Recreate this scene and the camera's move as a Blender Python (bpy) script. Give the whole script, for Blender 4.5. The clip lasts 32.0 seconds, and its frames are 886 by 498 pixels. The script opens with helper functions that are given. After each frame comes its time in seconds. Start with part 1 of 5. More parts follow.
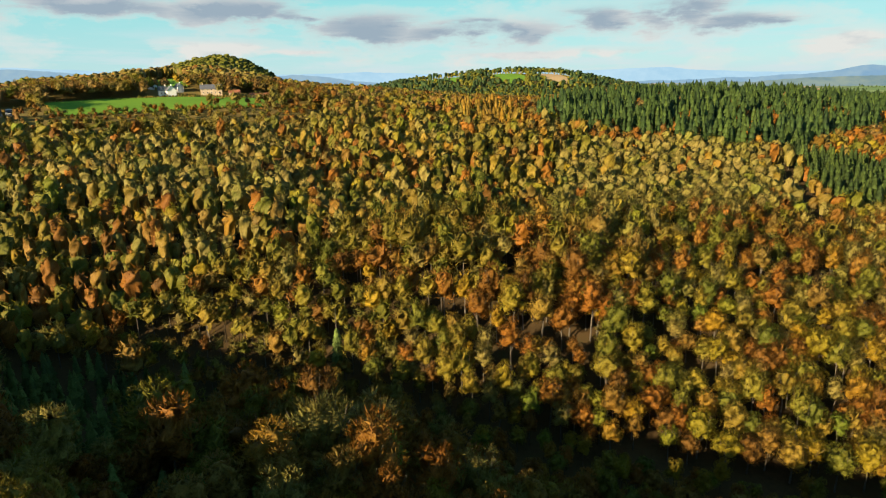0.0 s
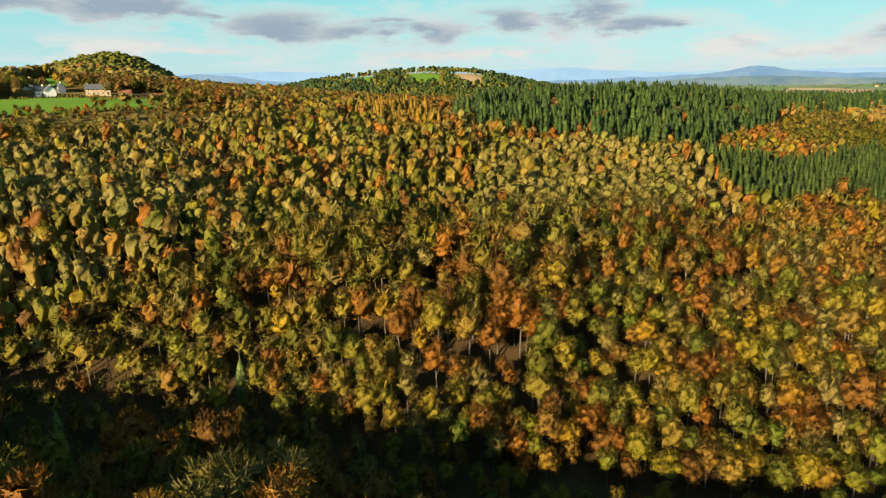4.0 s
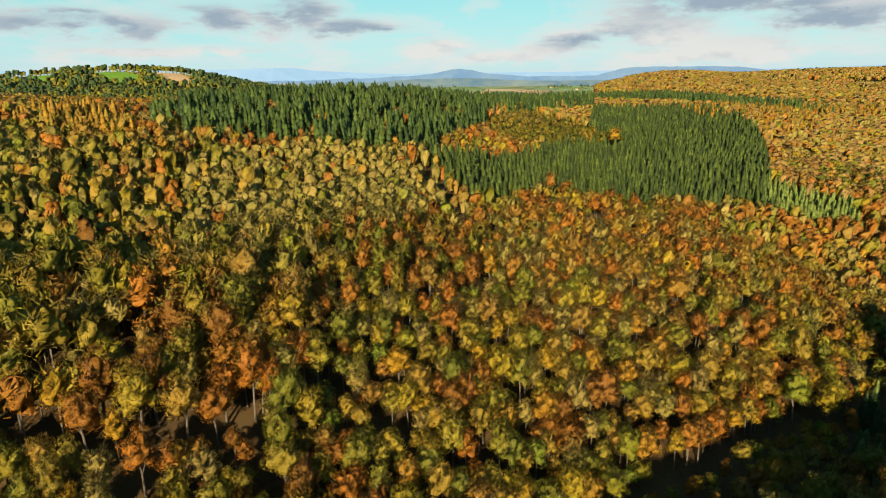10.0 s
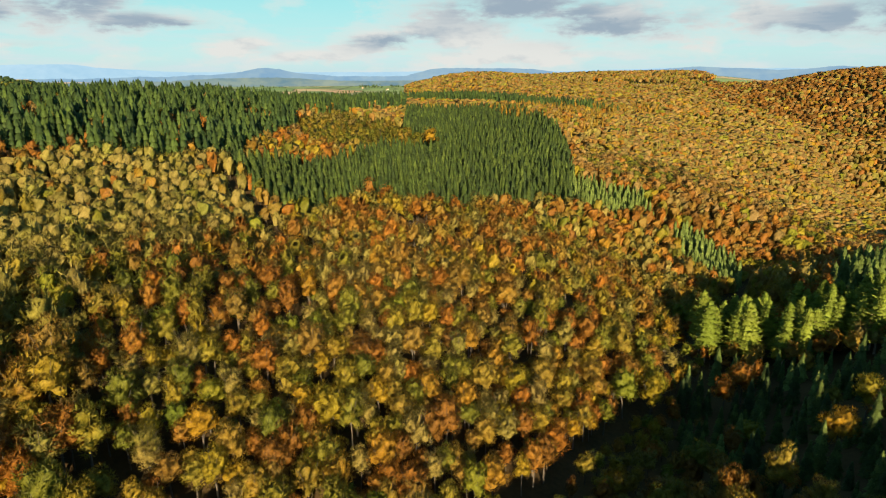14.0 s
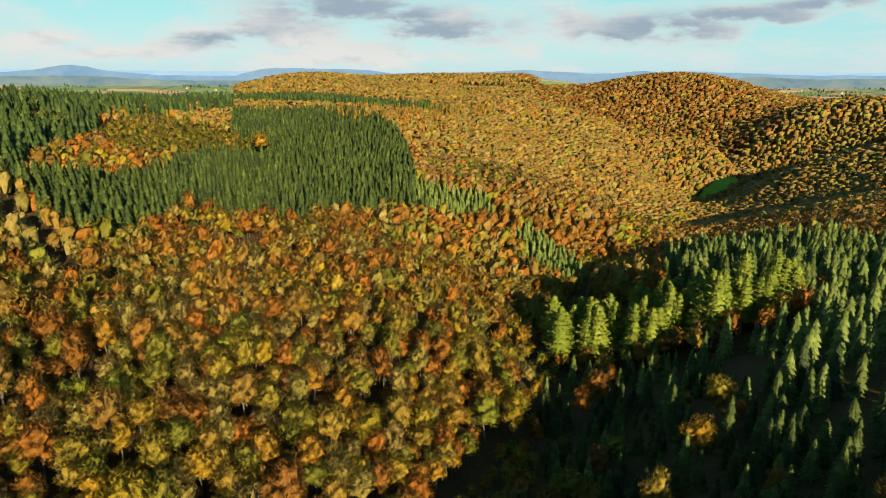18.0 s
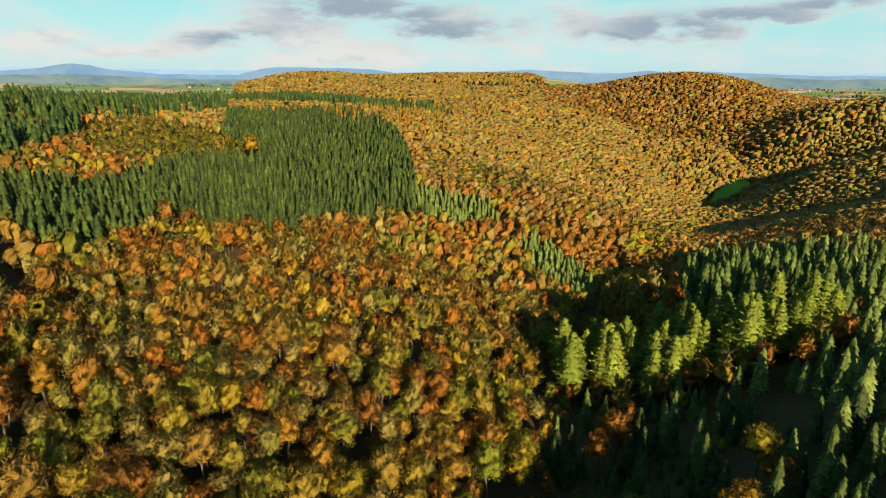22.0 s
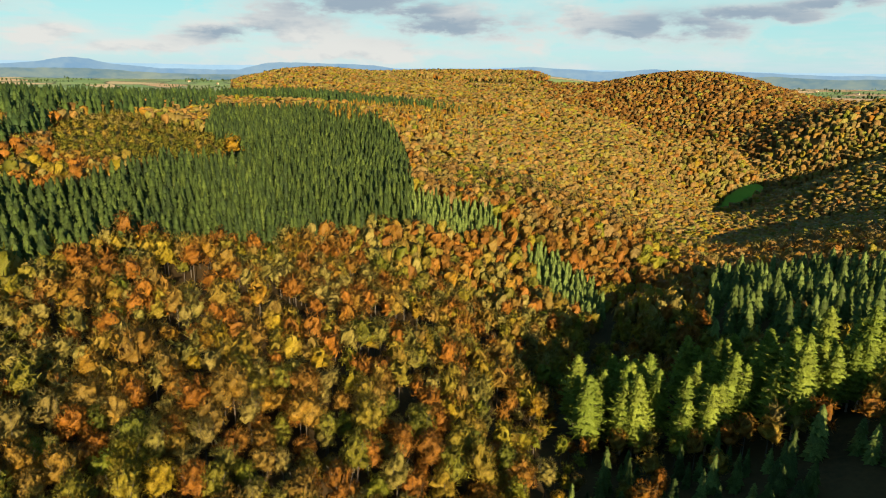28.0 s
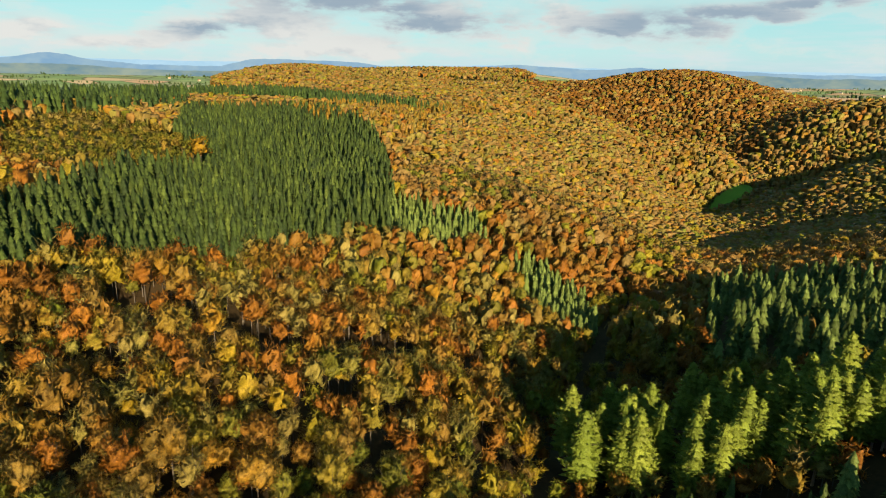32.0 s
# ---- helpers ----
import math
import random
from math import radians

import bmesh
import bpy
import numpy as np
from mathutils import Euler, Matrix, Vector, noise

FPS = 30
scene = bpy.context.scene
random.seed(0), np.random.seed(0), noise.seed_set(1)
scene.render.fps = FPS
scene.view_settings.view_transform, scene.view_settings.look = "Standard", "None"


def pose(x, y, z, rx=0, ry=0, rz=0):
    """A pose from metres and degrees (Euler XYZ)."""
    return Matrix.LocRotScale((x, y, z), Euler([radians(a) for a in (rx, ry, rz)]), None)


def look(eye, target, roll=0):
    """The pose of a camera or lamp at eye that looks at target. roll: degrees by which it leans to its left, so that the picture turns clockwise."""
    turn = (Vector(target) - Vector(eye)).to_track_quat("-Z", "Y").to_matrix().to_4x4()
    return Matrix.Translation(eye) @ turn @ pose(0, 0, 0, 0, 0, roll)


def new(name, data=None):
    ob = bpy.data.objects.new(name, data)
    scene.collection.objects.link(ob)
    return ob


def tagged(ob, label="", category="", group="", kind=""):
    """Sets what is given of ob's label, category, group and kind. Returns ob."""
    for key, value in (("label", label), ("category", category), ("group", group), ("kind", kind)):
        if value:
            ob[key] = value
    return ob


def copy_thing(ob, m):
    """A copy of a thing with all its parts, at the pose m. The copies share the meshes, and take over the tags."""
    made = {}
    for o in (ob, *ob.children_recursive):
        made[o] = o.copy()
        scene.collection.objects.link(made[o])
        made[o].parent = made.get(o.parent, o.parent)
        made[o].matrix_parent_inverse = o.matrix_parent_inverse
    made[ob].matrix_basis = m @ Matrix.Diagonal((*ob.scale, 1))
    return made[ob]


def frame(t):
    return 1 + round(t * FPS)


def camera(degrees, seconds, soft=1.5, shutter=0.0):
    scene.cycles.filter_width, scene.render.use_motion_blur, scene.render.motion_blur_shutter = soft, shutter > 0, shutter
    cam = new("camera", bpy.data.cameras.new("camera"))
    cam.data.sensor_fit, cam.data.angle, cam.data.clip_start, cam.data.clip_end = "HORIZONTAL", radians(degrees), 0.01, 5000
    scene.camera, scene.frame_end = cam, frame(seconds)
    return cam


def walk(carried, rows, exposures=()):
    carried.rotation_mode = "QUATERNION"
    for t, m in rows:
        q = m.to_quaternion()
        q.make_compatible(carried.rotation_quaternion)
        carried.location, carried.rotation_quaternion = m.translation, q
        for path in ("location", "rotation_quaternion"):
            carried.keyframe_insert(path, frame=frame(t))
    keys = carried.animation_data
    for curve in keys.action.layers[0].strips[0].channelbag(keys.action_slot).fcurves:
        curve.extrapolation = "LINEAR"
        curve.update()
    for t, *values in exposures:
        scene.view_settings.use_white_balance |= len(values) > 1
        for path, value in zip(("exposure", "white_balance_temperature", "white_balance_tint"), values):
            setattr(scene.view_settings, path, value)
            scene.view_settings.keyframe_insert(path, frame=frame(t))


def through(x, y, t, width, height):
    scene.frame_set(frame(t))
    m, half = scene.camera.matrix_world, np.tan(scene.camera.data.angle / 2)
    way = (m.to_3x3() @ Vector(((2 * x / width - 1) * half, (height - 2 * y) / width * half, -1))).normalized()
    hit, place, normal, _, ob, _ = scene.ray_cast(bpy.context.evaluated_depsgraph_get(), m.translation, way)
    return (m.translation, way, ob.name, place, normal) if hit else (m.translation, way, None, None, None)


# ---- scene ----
cam = camera(71.01, 32.0, 1.15)


def aim(x, y, z, heading, pitch, lean):
    """A camera pose from its place, compass heading, pitch and lean in degrees."""
    return pose(x, y, z, 0, 0, -heading) @ pose(0, 0, 0, 90 + pitch, 0, 0) @ pose(0, 0, 0, 0, 0, lean)


PATH = [
    (0, 48.46, -79.61, 240.61, -63.87, -14.75, -1.19),
    (1, 44.48, -77.60, 240.72, -62.89, -14.80, -1.19),
    (2, 40.54, -75.28, 240.72, -61.25, -14.86, -1.21),
    (3, 36.58, -72.75, 240.64, -59.28, -14.88, -1.21),
    (3.5, 34.59, -71.45, 240.58, -57.92, -14.90, -1.20),
    (5.5, 26.89, -65.54, 240.81, -50.23, -15.05, -1.17),
    (6, 25.01, -63.79, 240.79, -48.26, -15.09, -1.13),
    (7, 21.33, -60.11, 240.76, -44.27, -15.15, -1.08),
    (8, 17.79, -56.08, 240.63, -40.02, -15.20, -0.96),
    (9, 14.39, -51.09, 240.51, -35.75, -15.24, -0.86),
    (10, 11.17, -45.74, 240.51, -31.49, -15.28, -0.82),
    (11, 8.33, -40.42, 240.43, -27.15, -15.32, -0.76),
    (12, 6.04, -35.19, 240.29, -22.87, -15.34, -0.70),
    (13, 4.18, -29.89, 240.21, -18.74, -15.41, -0.58),
    (14, 2.54, -24.50, 240.22, -14.65, -15.44, -0.36),
    (14.5, 1.85, -21.73, 240.22, -12.61, -15.41, -0.23),
    (16.5, 0.06, -9.61, 240.07, -4.47, -15.37, 0.06),
    (17, -0.05, -6.47, 240.03, -2.48, -15.37, 0.14),
    (17.5, -0.06, -3.25, 240.01, -0.61, -15.37, 0.19),
    (18, -0.00, 0.00, 240.00, 0.00, -15.36, 0.24),
    (18.5, 0.17, 3.29, 240.01, -0.03, -15.34, 0.27),
    (19, 0.43, 6.68, 240.02, -0.09, -15.32, 0.29),
    (20, 0.99, 13.50, 240.03, -0.18, -15.34, 0.30),
    (21, 1.51, 20.15, 240.09, -0.27, -15.36, 0.33),
    (22, 1.81, 26.61, 240.13, -0.35, -15.40, 0.37),
    (23, 2.17, 32.99, 240.22, -0.40, -15.45, 0.43),
    (24, 2.48, 39.24, 240.33, -0.45, -15.50, 0.49),
    (25, 2.74, 45.19, 240.32, -0.54, -15.55, 0.56),
    (25.5, 2.89, 48.11, 240.31, -0.58, -15.57, 0.59),
    (27.5, 3.40, 59.65, 240.32, -0.55, -15.67, 0.83),
    (28, 3.61, 62.43, 240.29, -0.46, -15.69, 0.87),
    (29, 3.93, 68.07, 240.23, -0.19, -15.72, 0.93),
    (30, 4.38, 73.84, 240.27, 0.12, -15.77, 0.99),
    (31, 4.90, 79.85, 240.40, 0.49, -15.83, 1.07),
    (32, 5.52, 86.00, 240.47, 0.89, -15.88, 1.13),
]
walk(cam, [(t, aim(*row)) for t, *row in PATH], [(0, 1.82), (32, 1.82)])
# ---- world, sun and exposure ----
SUN_FROM, SUN_UP = 161.0, 17.8
world = bpy.data.worlds.new("sky")
scene.world = world
world.use_nodes = True
wt = world.node_tree


def node(tree, kind, **values):
    n = tree.nodes.new(kind)
    for key, value in values.items():
        n.inputs[key.replace("_", " ")].default_value = value
    return n


def math_node(tree, op, a, b=None, clamp=False):
    n = tree.nodes.new("ShaderNodeMath")
    n.operation, n.use_clamp = op, clamp
    for i, v in enumerate((a, b)):
        if v is None:
            continue
        if isinstance(v, (int, float)):
            n.inputs[i].default_value = v
        else:
            tree.links.new(v, n.inputs[i])
    return n.outputs[0]


def mix_node(tree, fac, a, b, blend="MIX"):
    n = tree.nodes.new("ShaderNodeMix")
    n.data_type, n.blend_type = "RGBA", blend
    for socket, v in ((n.inputs[0], fac), (n.inputs[6], a), (n.inputs[7], b)):
        if isinstance(v, (int, float, tuple)):
            socket.default_value = v
        else:
            tree.links.new(v, socket)
    return n.outputs[2]


def ramp_node(tree, fac, stops, smooth="LINEAR"):
    n = tree.nodes.new("ShaderNodeValToRGB")
    n.color_ramp.interpolation = smooth
    els = n.color_ramp.elements
    while len(els) < len(stops):
        els.new(0.5)
    for e, (p, c) in zip(els, stops):
        e.position = p
        e.color = (*c, 1) if len(c) == 3 else c
    tree.links.new(fac, n.inputs[0])
    return n.outputs[0]


def noise_node(tree, vector, scale, detail=4.0, rough=0.55):
    n = node(tree, "ShaderNodeTexNoise", Scale=scale, Detail=detail, Roughness=rough)
    if vector is not None:
        tree.links.new(vector, n.inputs["Vector"])
    return n.outputs[0]


sky = wt.nodes["Background"]
air = wt.nodes.new("ShaderNodeTexSky")
air.sky_type, air.sun_disc = "NISHITA", False
air.sun_elevation, air.sun_rotation = radians(SUN_UP), radians(SUN_FROM)
air.air_density, air.dust_density, air.ozone_density = 1.0, 0.6, 1.4
place = wt.nodes.new("ShaderNodeTexCoord").outputs["Generated"]
split = wt.nodes.new("ShaderNodeSeparateXYZ")
wt.links.new(place, split.inputs[0])
sx, sy, sz = split.outputs
heading = math_node(wt, "MULTIPLY", math_node(wt, "ARCTAN2", sx, sy), 57.2958)
height = math_node(wt, "MULTIPLY", math_node(wt, "ARCSINE", sz), 57.2958)
# cloud layers: flat-bottomed heaps that thin out and flatten towards the horizon
spread = wt.nodes.new("ShaderNodeCombineXYZ")
wt.links.new(math_node(wt, "MULTIPLY", heading, 0.15), spread.inputs[0])
wt.links.new(math_node(wt, "MULTIPLY", height, 0.36), spread.inputs[1])
puffs = noise_node(wt, spread.outputs[0], 1.0, 8.0, 0.6)
lifted = wt.nodes.new("ShaderNodeVectorMath")
lifted.operation = "ADD"
lifted.inputs[1].default_value = (0.03, 0.26, 0.0)
wt.links.new(spread.outputs[0], lifted.inputs[0])
above = noise_node(wt, lifted.outputs[0], 1.0, 8.0, 0.6)
spread2 = wt.nodes.new("ShaderNodeCombineXYZ")
wt.links.new(math_node(wt, "MULTIPLY", heading, 0.10), spread2.inputs[0])
wt.links.new(math_node(wt, "MULTIPLY", height, 0.95), spread2.inputs[1])
streaks = noise_node(wt, spread2.outputs[0], 1.0, 6.0, 0.6)
# ragged edges: the heaps are read at a place shifted by noise
frayed_az = math_node(wt, "ADD", heading, math_node(wt, "MULTIPLY", math_node(wt, "SUBTRACT", streaks, 0.5), 9.0))
frayed_el = math_node(wt, "ADD", height, math_node(wt, "MULTIPLY", math_node(wt, "SUBTRACT", puffs, 0.5), 3.0))


def heap(az, el, wide, tall):
    """A soft bump of cloud round a heading and a height, in degrees."""
    dx = math_node(wt, "MULTIPLY", math_node(wt, "SUBTRACT", frayed_az, az), 0.8 / wide)
    dy = math_node(wt, "MULTIPLY", math_node(wt, "SUBTRACT", frayed_el, el), 0.7 / tall)
    r = math_node(wt, "ADD", math_node(wt, "MULTIPLY", dx, dx), math_node(wt, "MULTIPLY", dy, dy))
    return math_node(wt, "EXPONENT", math_node(wt, "MULTIPLY", r, -1.0))


# sunlit heaps and grey-bellied banks: heading, height, width and depth in degrees
HEAPS = [(-12.0, 3.39, 5.3, 1.36), (-7.5, 2.39, 4.4, 0.63), (0.4, 4.78, 4.8, 1.36), (6.8, 4.0, 2.9, 1.21), (10.6, 4.44, 2.7, 1.36), (-20.9, 2.75, 2.9, 0.87), (-25.2, 1.92, 3.9, 0.44), (-32.4, 2.55, 2.4, 0.58), (-8.5, 1.77, 9.7, 0.39), (-15.0, 3.78, 3.4, 0.97), (-19.7, 3.25, 2.9, 0.68), (-31.4, 2.92, 1.9, 0.48), (-14.5, 3.55, 3.9, 0.97), (-82.8, 3.4, 4.4, 0.48), (-61.2, 5.15, 3.9, 0.44), (-76.9, 2.92, 2.9, 0.29), (-55.0, 2.48, 7.8, 0.29)]
GREYS = [(-8.3, 5.77, 7.3, 1.16), (-0.6, 4.13, 5.3, 0.78), (18.0, 4.29, 5.3, 1.16), (24.6, 5.01, 6.3, 0.63), (28.8, 5.52, 3.9, 0.39), (-50.2, 5.21, 2.9, 0.87), (-43.8, 5.59, 3.4, 0.97), (-39.4, 4.45, 2.9, 0.68), (-70.1, 5.06, 5.3, 1.07), (-60.4, 4.46, 6.8, 0.87), (-76.7, 5.65, 2.4, 0.87), (-43.6, 5.8, 2.9, 1.16), (-39.4, 4.43, 2.4, 0.48), (-18.7, 3.06, 2.9, 0.48), (-90.7, 6.53, 6.8, 0.73), (-80.3, 6.41, 5.3, 0.87), (-3.0, 5.13, 2.9, 0.97)]


def heaped(specs):
    total = None
    for spec in specs:
        h = heap(*spec)
        total = h if total is None else math_node(wt, "MAXIMUM", total, h)
    return total


grey_heaps = heaped(GREYS)
heaps = math_node(wt, "MAXIMUM", heaped(HEAPS), grey_heaps)
cover = math_node(wt, "ADD", math_node(wt, "MULTIPLY", puffs, 1.0), math_node(wt, "MULTIPLY", heaps, 0.34))
mask = ramp_node(wt, cover, [(0.50, (0, 0, 0)), (0.62, (0.4, 0.4, 0.4)), (0.80, (1, 1, 1))], "EASE")
base_of = math_node(wt, "ADD", 0.05, math_node(wt, "MULTIPLY", math_node(wt, "SUBTRACT", above, puffs), 2.6), True)
core = math_node(wt, "MULTIPLY", math_node(wt, "ADD", base_of, math_node(wt, "MULTIPLY", grey_heaps, 1.05), True), ramp_node(wt, cover, [(0.55, (0.15, 0.15, 0.15)), (0.84, (1, 1, 1))], "EASE"))
low = math_node(wt, "MULTIPLY", ramp_node(wt, streaks, [(0.42, (0, 0, 0)), (0.66, (1, 1, 1))], "EASE"),
                ramp_node(wt, math_node(wt, "MULTIPLY", height, 0.1), [(0.0, (0.8, 0.8, 0.8)), (0.36, (0.5, 0.5, 0.5)), (0.55, (0, 0, 0))]))
CLEAR = [(0.0, (0.56, 0.82, 0.93)), (0.12, (0.52, 0.87, 0.92)), (0.45, (0.33, 0.86, 0.87)), (1.0, (0.12, 0.42, 0.66))]
tone = ramp_node(wt, math_node(wt, "MULTIPLY", height, 0.066, True), CLEAR)
lit = mix_node(wt, 0.8, mix_node(wt, 1.0, air.outputs[0], (0.13, 0.13, 0.13, 1), "MULTIPLY"), tone)
lit = mix_node(wt, low, lit, (0.73, 0.83, 0.86, 1))
white = mix_node(wt, core, (0.84, 0.85, 0.81, 1), (0.36, 0.46, 0.55, 1))
lit = mix_node(wt, mask, lit, white)
wt.links.new(lit, sky.inputs[0])
sky.inputs[1].default_value = 0.265

sun_data = bpy.data.lights.new("sun", "SUN")
sun_data.energy, sun_data.angle, sun_data.color = 5.0, radians(0.55), (1.0, 0.79, 0.50)
sun = new("sun", sun_data)
a, e = radians(SUN_FROM), radians(SUN_UP)
sun.matrix_world = look((300 * math.sin(a), 300 * math.cos(a), 600), (300 * math.sin(a) - 100 * math.sin(a), 300 * math.cos(a) - 100 * math.cos(a), 600 - 100 * math.tan(e)))

# ---- materials ----


def surface(name, rough=0.8, gloss=0.2):
    m = bpy.data.materials.new(name)
    m.use_nodes = True
    b = m.node_tree.nodes["Principled BSDF"]
    b.inputs["Roughness"].default_value = rough
    b.inputs["Specular IOR Level"].default_value = gloss
    return m, m.node_tree, b


def where(tree):
    return tree.nodes.new("ShaderNodeNewGeometry").outputs["Position"]


def mottled(name, stops, scale, rough=0.85, fine=6.0, bump=0.0, gloss=0.03):
    """A matt surface whose colour drifts at two scales."""
    m, t, b = surface(name, rough, gloss)
    p = where(t)
    n = math_node(t, "ADD", math_node(t, "MULTIPLY", noise_node(t, p, scale), 0.6), math_node(t, "MULTIPLY", noise_node(t, p, scale * fine), 0.4))
    t.links.new(ramp_node(t, n, stops), b.inputs["Base Color"])
    if bump:
        k = node(t, "ShaderNodeBump", Strength=bump, Distance=0.3)
        t.links.new(n, k.inputs["Height"])
        t.links.new(k.outputs[0], b.inputs["Normal"])
    return m


def foliage(name, stops, own, through=0.25):
    """Leaves: the tree's own hue, from its object or its stored tint, with leaf-to-leaf drift and light that shines through."""
    m, t, b = surface(name, 0.62, 0.18)
    if own:
        hue = t.nodes.new("ShaderNodeObjectInfo").outputs["Random"]
    else:
        a = t.nodes.new("ShaderNodeAttribute")
        a.attribute_name = "tint"
        hue = a.outputs["Fac"]
    p = where(t)
    isle = t.nodes.new("ShaderNodeNewGeometry").outputs["Random Per Island"]
    drift = math_node(t, "SUBTRACT", noise_node(t, p, 0.35, 3.0), 0.5)
    f = math_node(t, "ADD", hue, math_node(t, "MULTIPLY", drift, 0.26))
    f = math_node(t, "ADD", f, math_node(t, "MULTIPLY", math_node(t, "SUBTRACT", isle, 0.5), 0.10), True)
    c = ramp_node(t, f, stops)
    bright = math_node(t, "ADD", 0.74, math_node(t, "MULTIPLY", isle, 0.52))
    grain = math_node(t, "ADD", -0.05, math_node(t, "MULTIPLY", noise_node(t, p, 2.6, 3.0, 0.7), 2.15))
    bright = math_node(t, "MULTIPLY", bright, grain)
    shade = t.nodes.new("ShaderNodeCombineXYZ")
    for i in range(3):
        t.links.new(bright, shade.inputs[i])
    c = mix_node(t, 1.0, c, shade.outputs[0], "MULTIPLY")
    t.links.new(c, b.inputs["Base Color"])
    relief = node(t, "ShaderNodeBump", Strength=0.7, Distance=0.3)
    t.links.new(noise_node(t, p, 1.2, 4.0, 0.75), relief.inputs["Height"])
    t.links.new(relief.outputs[0], b.inputs["Normal"])
    glow = t.nodes.new("ShaderNodeBsdfTranslucent")
    t.links.new(c, glow.inputs[0])
    mix = t.nodes.new("ShaderNodeMixShader")
    mix.inputs[0].default_value = through
    t.links.new(b.outputs[0], mix.inputs[1])
    t.links.new(glow.outputs[0], mix.inputs[2])
    t.links.new(mix.outputs[0], t.nodes["Material Output"].inputs[0])
    return m


HUES = {
    "beech": [(0.0, (0.105, 0.051, 0.007)), (0.2, (0.145, 0.063, 0.007)), (0.4, (0.205, 0.079, 0.007)), (0.55, (0.165, 0.089, 0.011)), (0.7, (0.141, 0.094, 0.017)), (0.85, (0.205, 0.107, 0.007)), (1.0, (0.112, 0.092, 0.010))],
    "oak": [(0.0, (0.069, 0.079, 0.007)), (0.2, (0.110, 0.104, 0.009)), (0.4, (0.158, 0.122, 0.012)), (0.6, (0.178, 0.112, 0.015)), (0.8, (0.198, 0.143, 0.010)), (1.0, (0.104, 0.105, 0.011))],
    "ash": [(0.0, (0.139, 0.103, 0.025)), (0.3, (0.170, 0.132, 0.029)), (0.6, (0.137, 0.121, 0.019)), (0.8, (0.188, 0.142, 0.033)), (1.0, (0.115, 0.115, 0.016))],
    "maple": [(0.0, (0.224, 0.126, 0.006)), (0.35, (0.184, 0.135, 0.007)), (0.7, (0.124, 0.123, 0.008)), (1.0, (0.085, 0.110, 0.008))],
    "larch": [(0.0, (0.191, 0.118, 0.016)), (0.5, (0.225, 0.127, 0.012)), (1.0, (0.148, 0.113, 0.019))],
    "spruce": [(0.0, (0.024, 0.040, 0.011)), (0.4, (0.037, 0.058, 0.011)), (0.7, (0.056, 0.080, 0.014)), (1.0, (0.110, 0.148, 0.032))],
    "fir": [(0.0, (0.023, 0.043, 0.012)), (0.5, (0.035, 0.060, 0.013)), (1.0, (0.053, 0.082, 0.015))],
    # pale tan that carries the haze over the far woods
    "birch": [(0.0, (0.171, 0.100, 0.027)), (0.35, (0.198, 0.106, 0.019)), (0.65, (0.175, 0.115, 0.035)), (1.0, (0.138, 0.100, 0.019))],
    "pine": [(0.0, (0.124, 0.167, 0.018)), (0.5, (0.148, 0.188, 0.022)), (1.0, (0.177, 0.211, 0.026))],
}
LEAF = {k: foliage(k + " foliage", v, False, 0.3 if k in ("spruce", "fir") else 0.45 if k == "pine" else 0.36) for k, v in HUES.items()}
OWN_LEAF = {k: foliage(k + " foliage of one tree", v, True, 0.3 if k in ("spruce", "fir") else 0.45 if k == "pine" else 0.36) for k, v in HUES.items()}
BARK = mottled("grey bark", [(0.3, (0.045, 0.038, 0.030)), (0.7, (0.095, 0.082, 0.065))], 1.5, 0.9, 7.0)
PINE_BARK = mottled("pale pine bark", [(0.3, (0.20, 0.15, 0.11)), (0.7, (0.38, 0.31, 0.25))], 1.2, 0.9, 7.0)
LITTER = mottled("leaf litter", [(0.3, (0.022, 0.017, 0.009)), (0.55, (0.050, 0.032, 0.014)), (0.75, (0.035, 0.038, 0.014))], 0.05, 0.95, 14.0)
PASTURE = mottled("pasture grass", [(0.3, (0.075, 0.15, 0.018)), (0.6, (0.10, 0.19, 0.022)), (0.8, (0.13, 0.19, 0.035))], 0.03, 0.9, 12.0)
STUBBLE = mottled("stubble field", [(0.3, (0.25, 0.17, 0.09)), (0.7, (0.36, 0.26, 0.14))], 0.03, 0.9, 12.0)
SLATE = mottled("grey slate roof", [(0.3, (0.05, 0.055, 0.065)), (0.7, (0.11, 0.115, 0.13))], 0.8, 0.6, 6.0)
TILE = mottled("red-brown roof tiles", [(0.3, (0.16, 0.06, 0.035)), (0.7, (0.26, 0.11, 0.06))], 0.8, 0.8, 6.0)
RENDERED = mottled("white rendered wall", [(0.3, (0.62, 0.60, 0.55)), (0.7, (0.78, 0.76, 0.71))], 0.5, 0.85, 8.0)
STONE = mottled("buff stone wall", [(0.3, (0.30, 0.23, 0.15)), (0.7, (0.44, 0.35, 0.24))], 0.9, 0.9, 8.0)
GLASS = surface("dark window glass", 0.08, 0.5)[0]
GLASS.node_tree.nodes["Principled BSDF"].inputs["Base Color"].default_value = (0.03, 0.035, 0.04, 1)
DOOR = mottled("painted door", [(0.3, (0.06, 0.05, 0.04)), (0.7, (0.10, 0.08, 0.06))], 1.0, 0.5)


def paint(name, colour):
    m, t, b = surface(name, 0.3, 0.5)
    t.links.new(ramp_node(t, noise_node(t, where(t), 1.5), [(0.3, tuple(c * 0.8 for c in colour)), (0.7, colour)]), b.inputs["Base Color"])
    return m


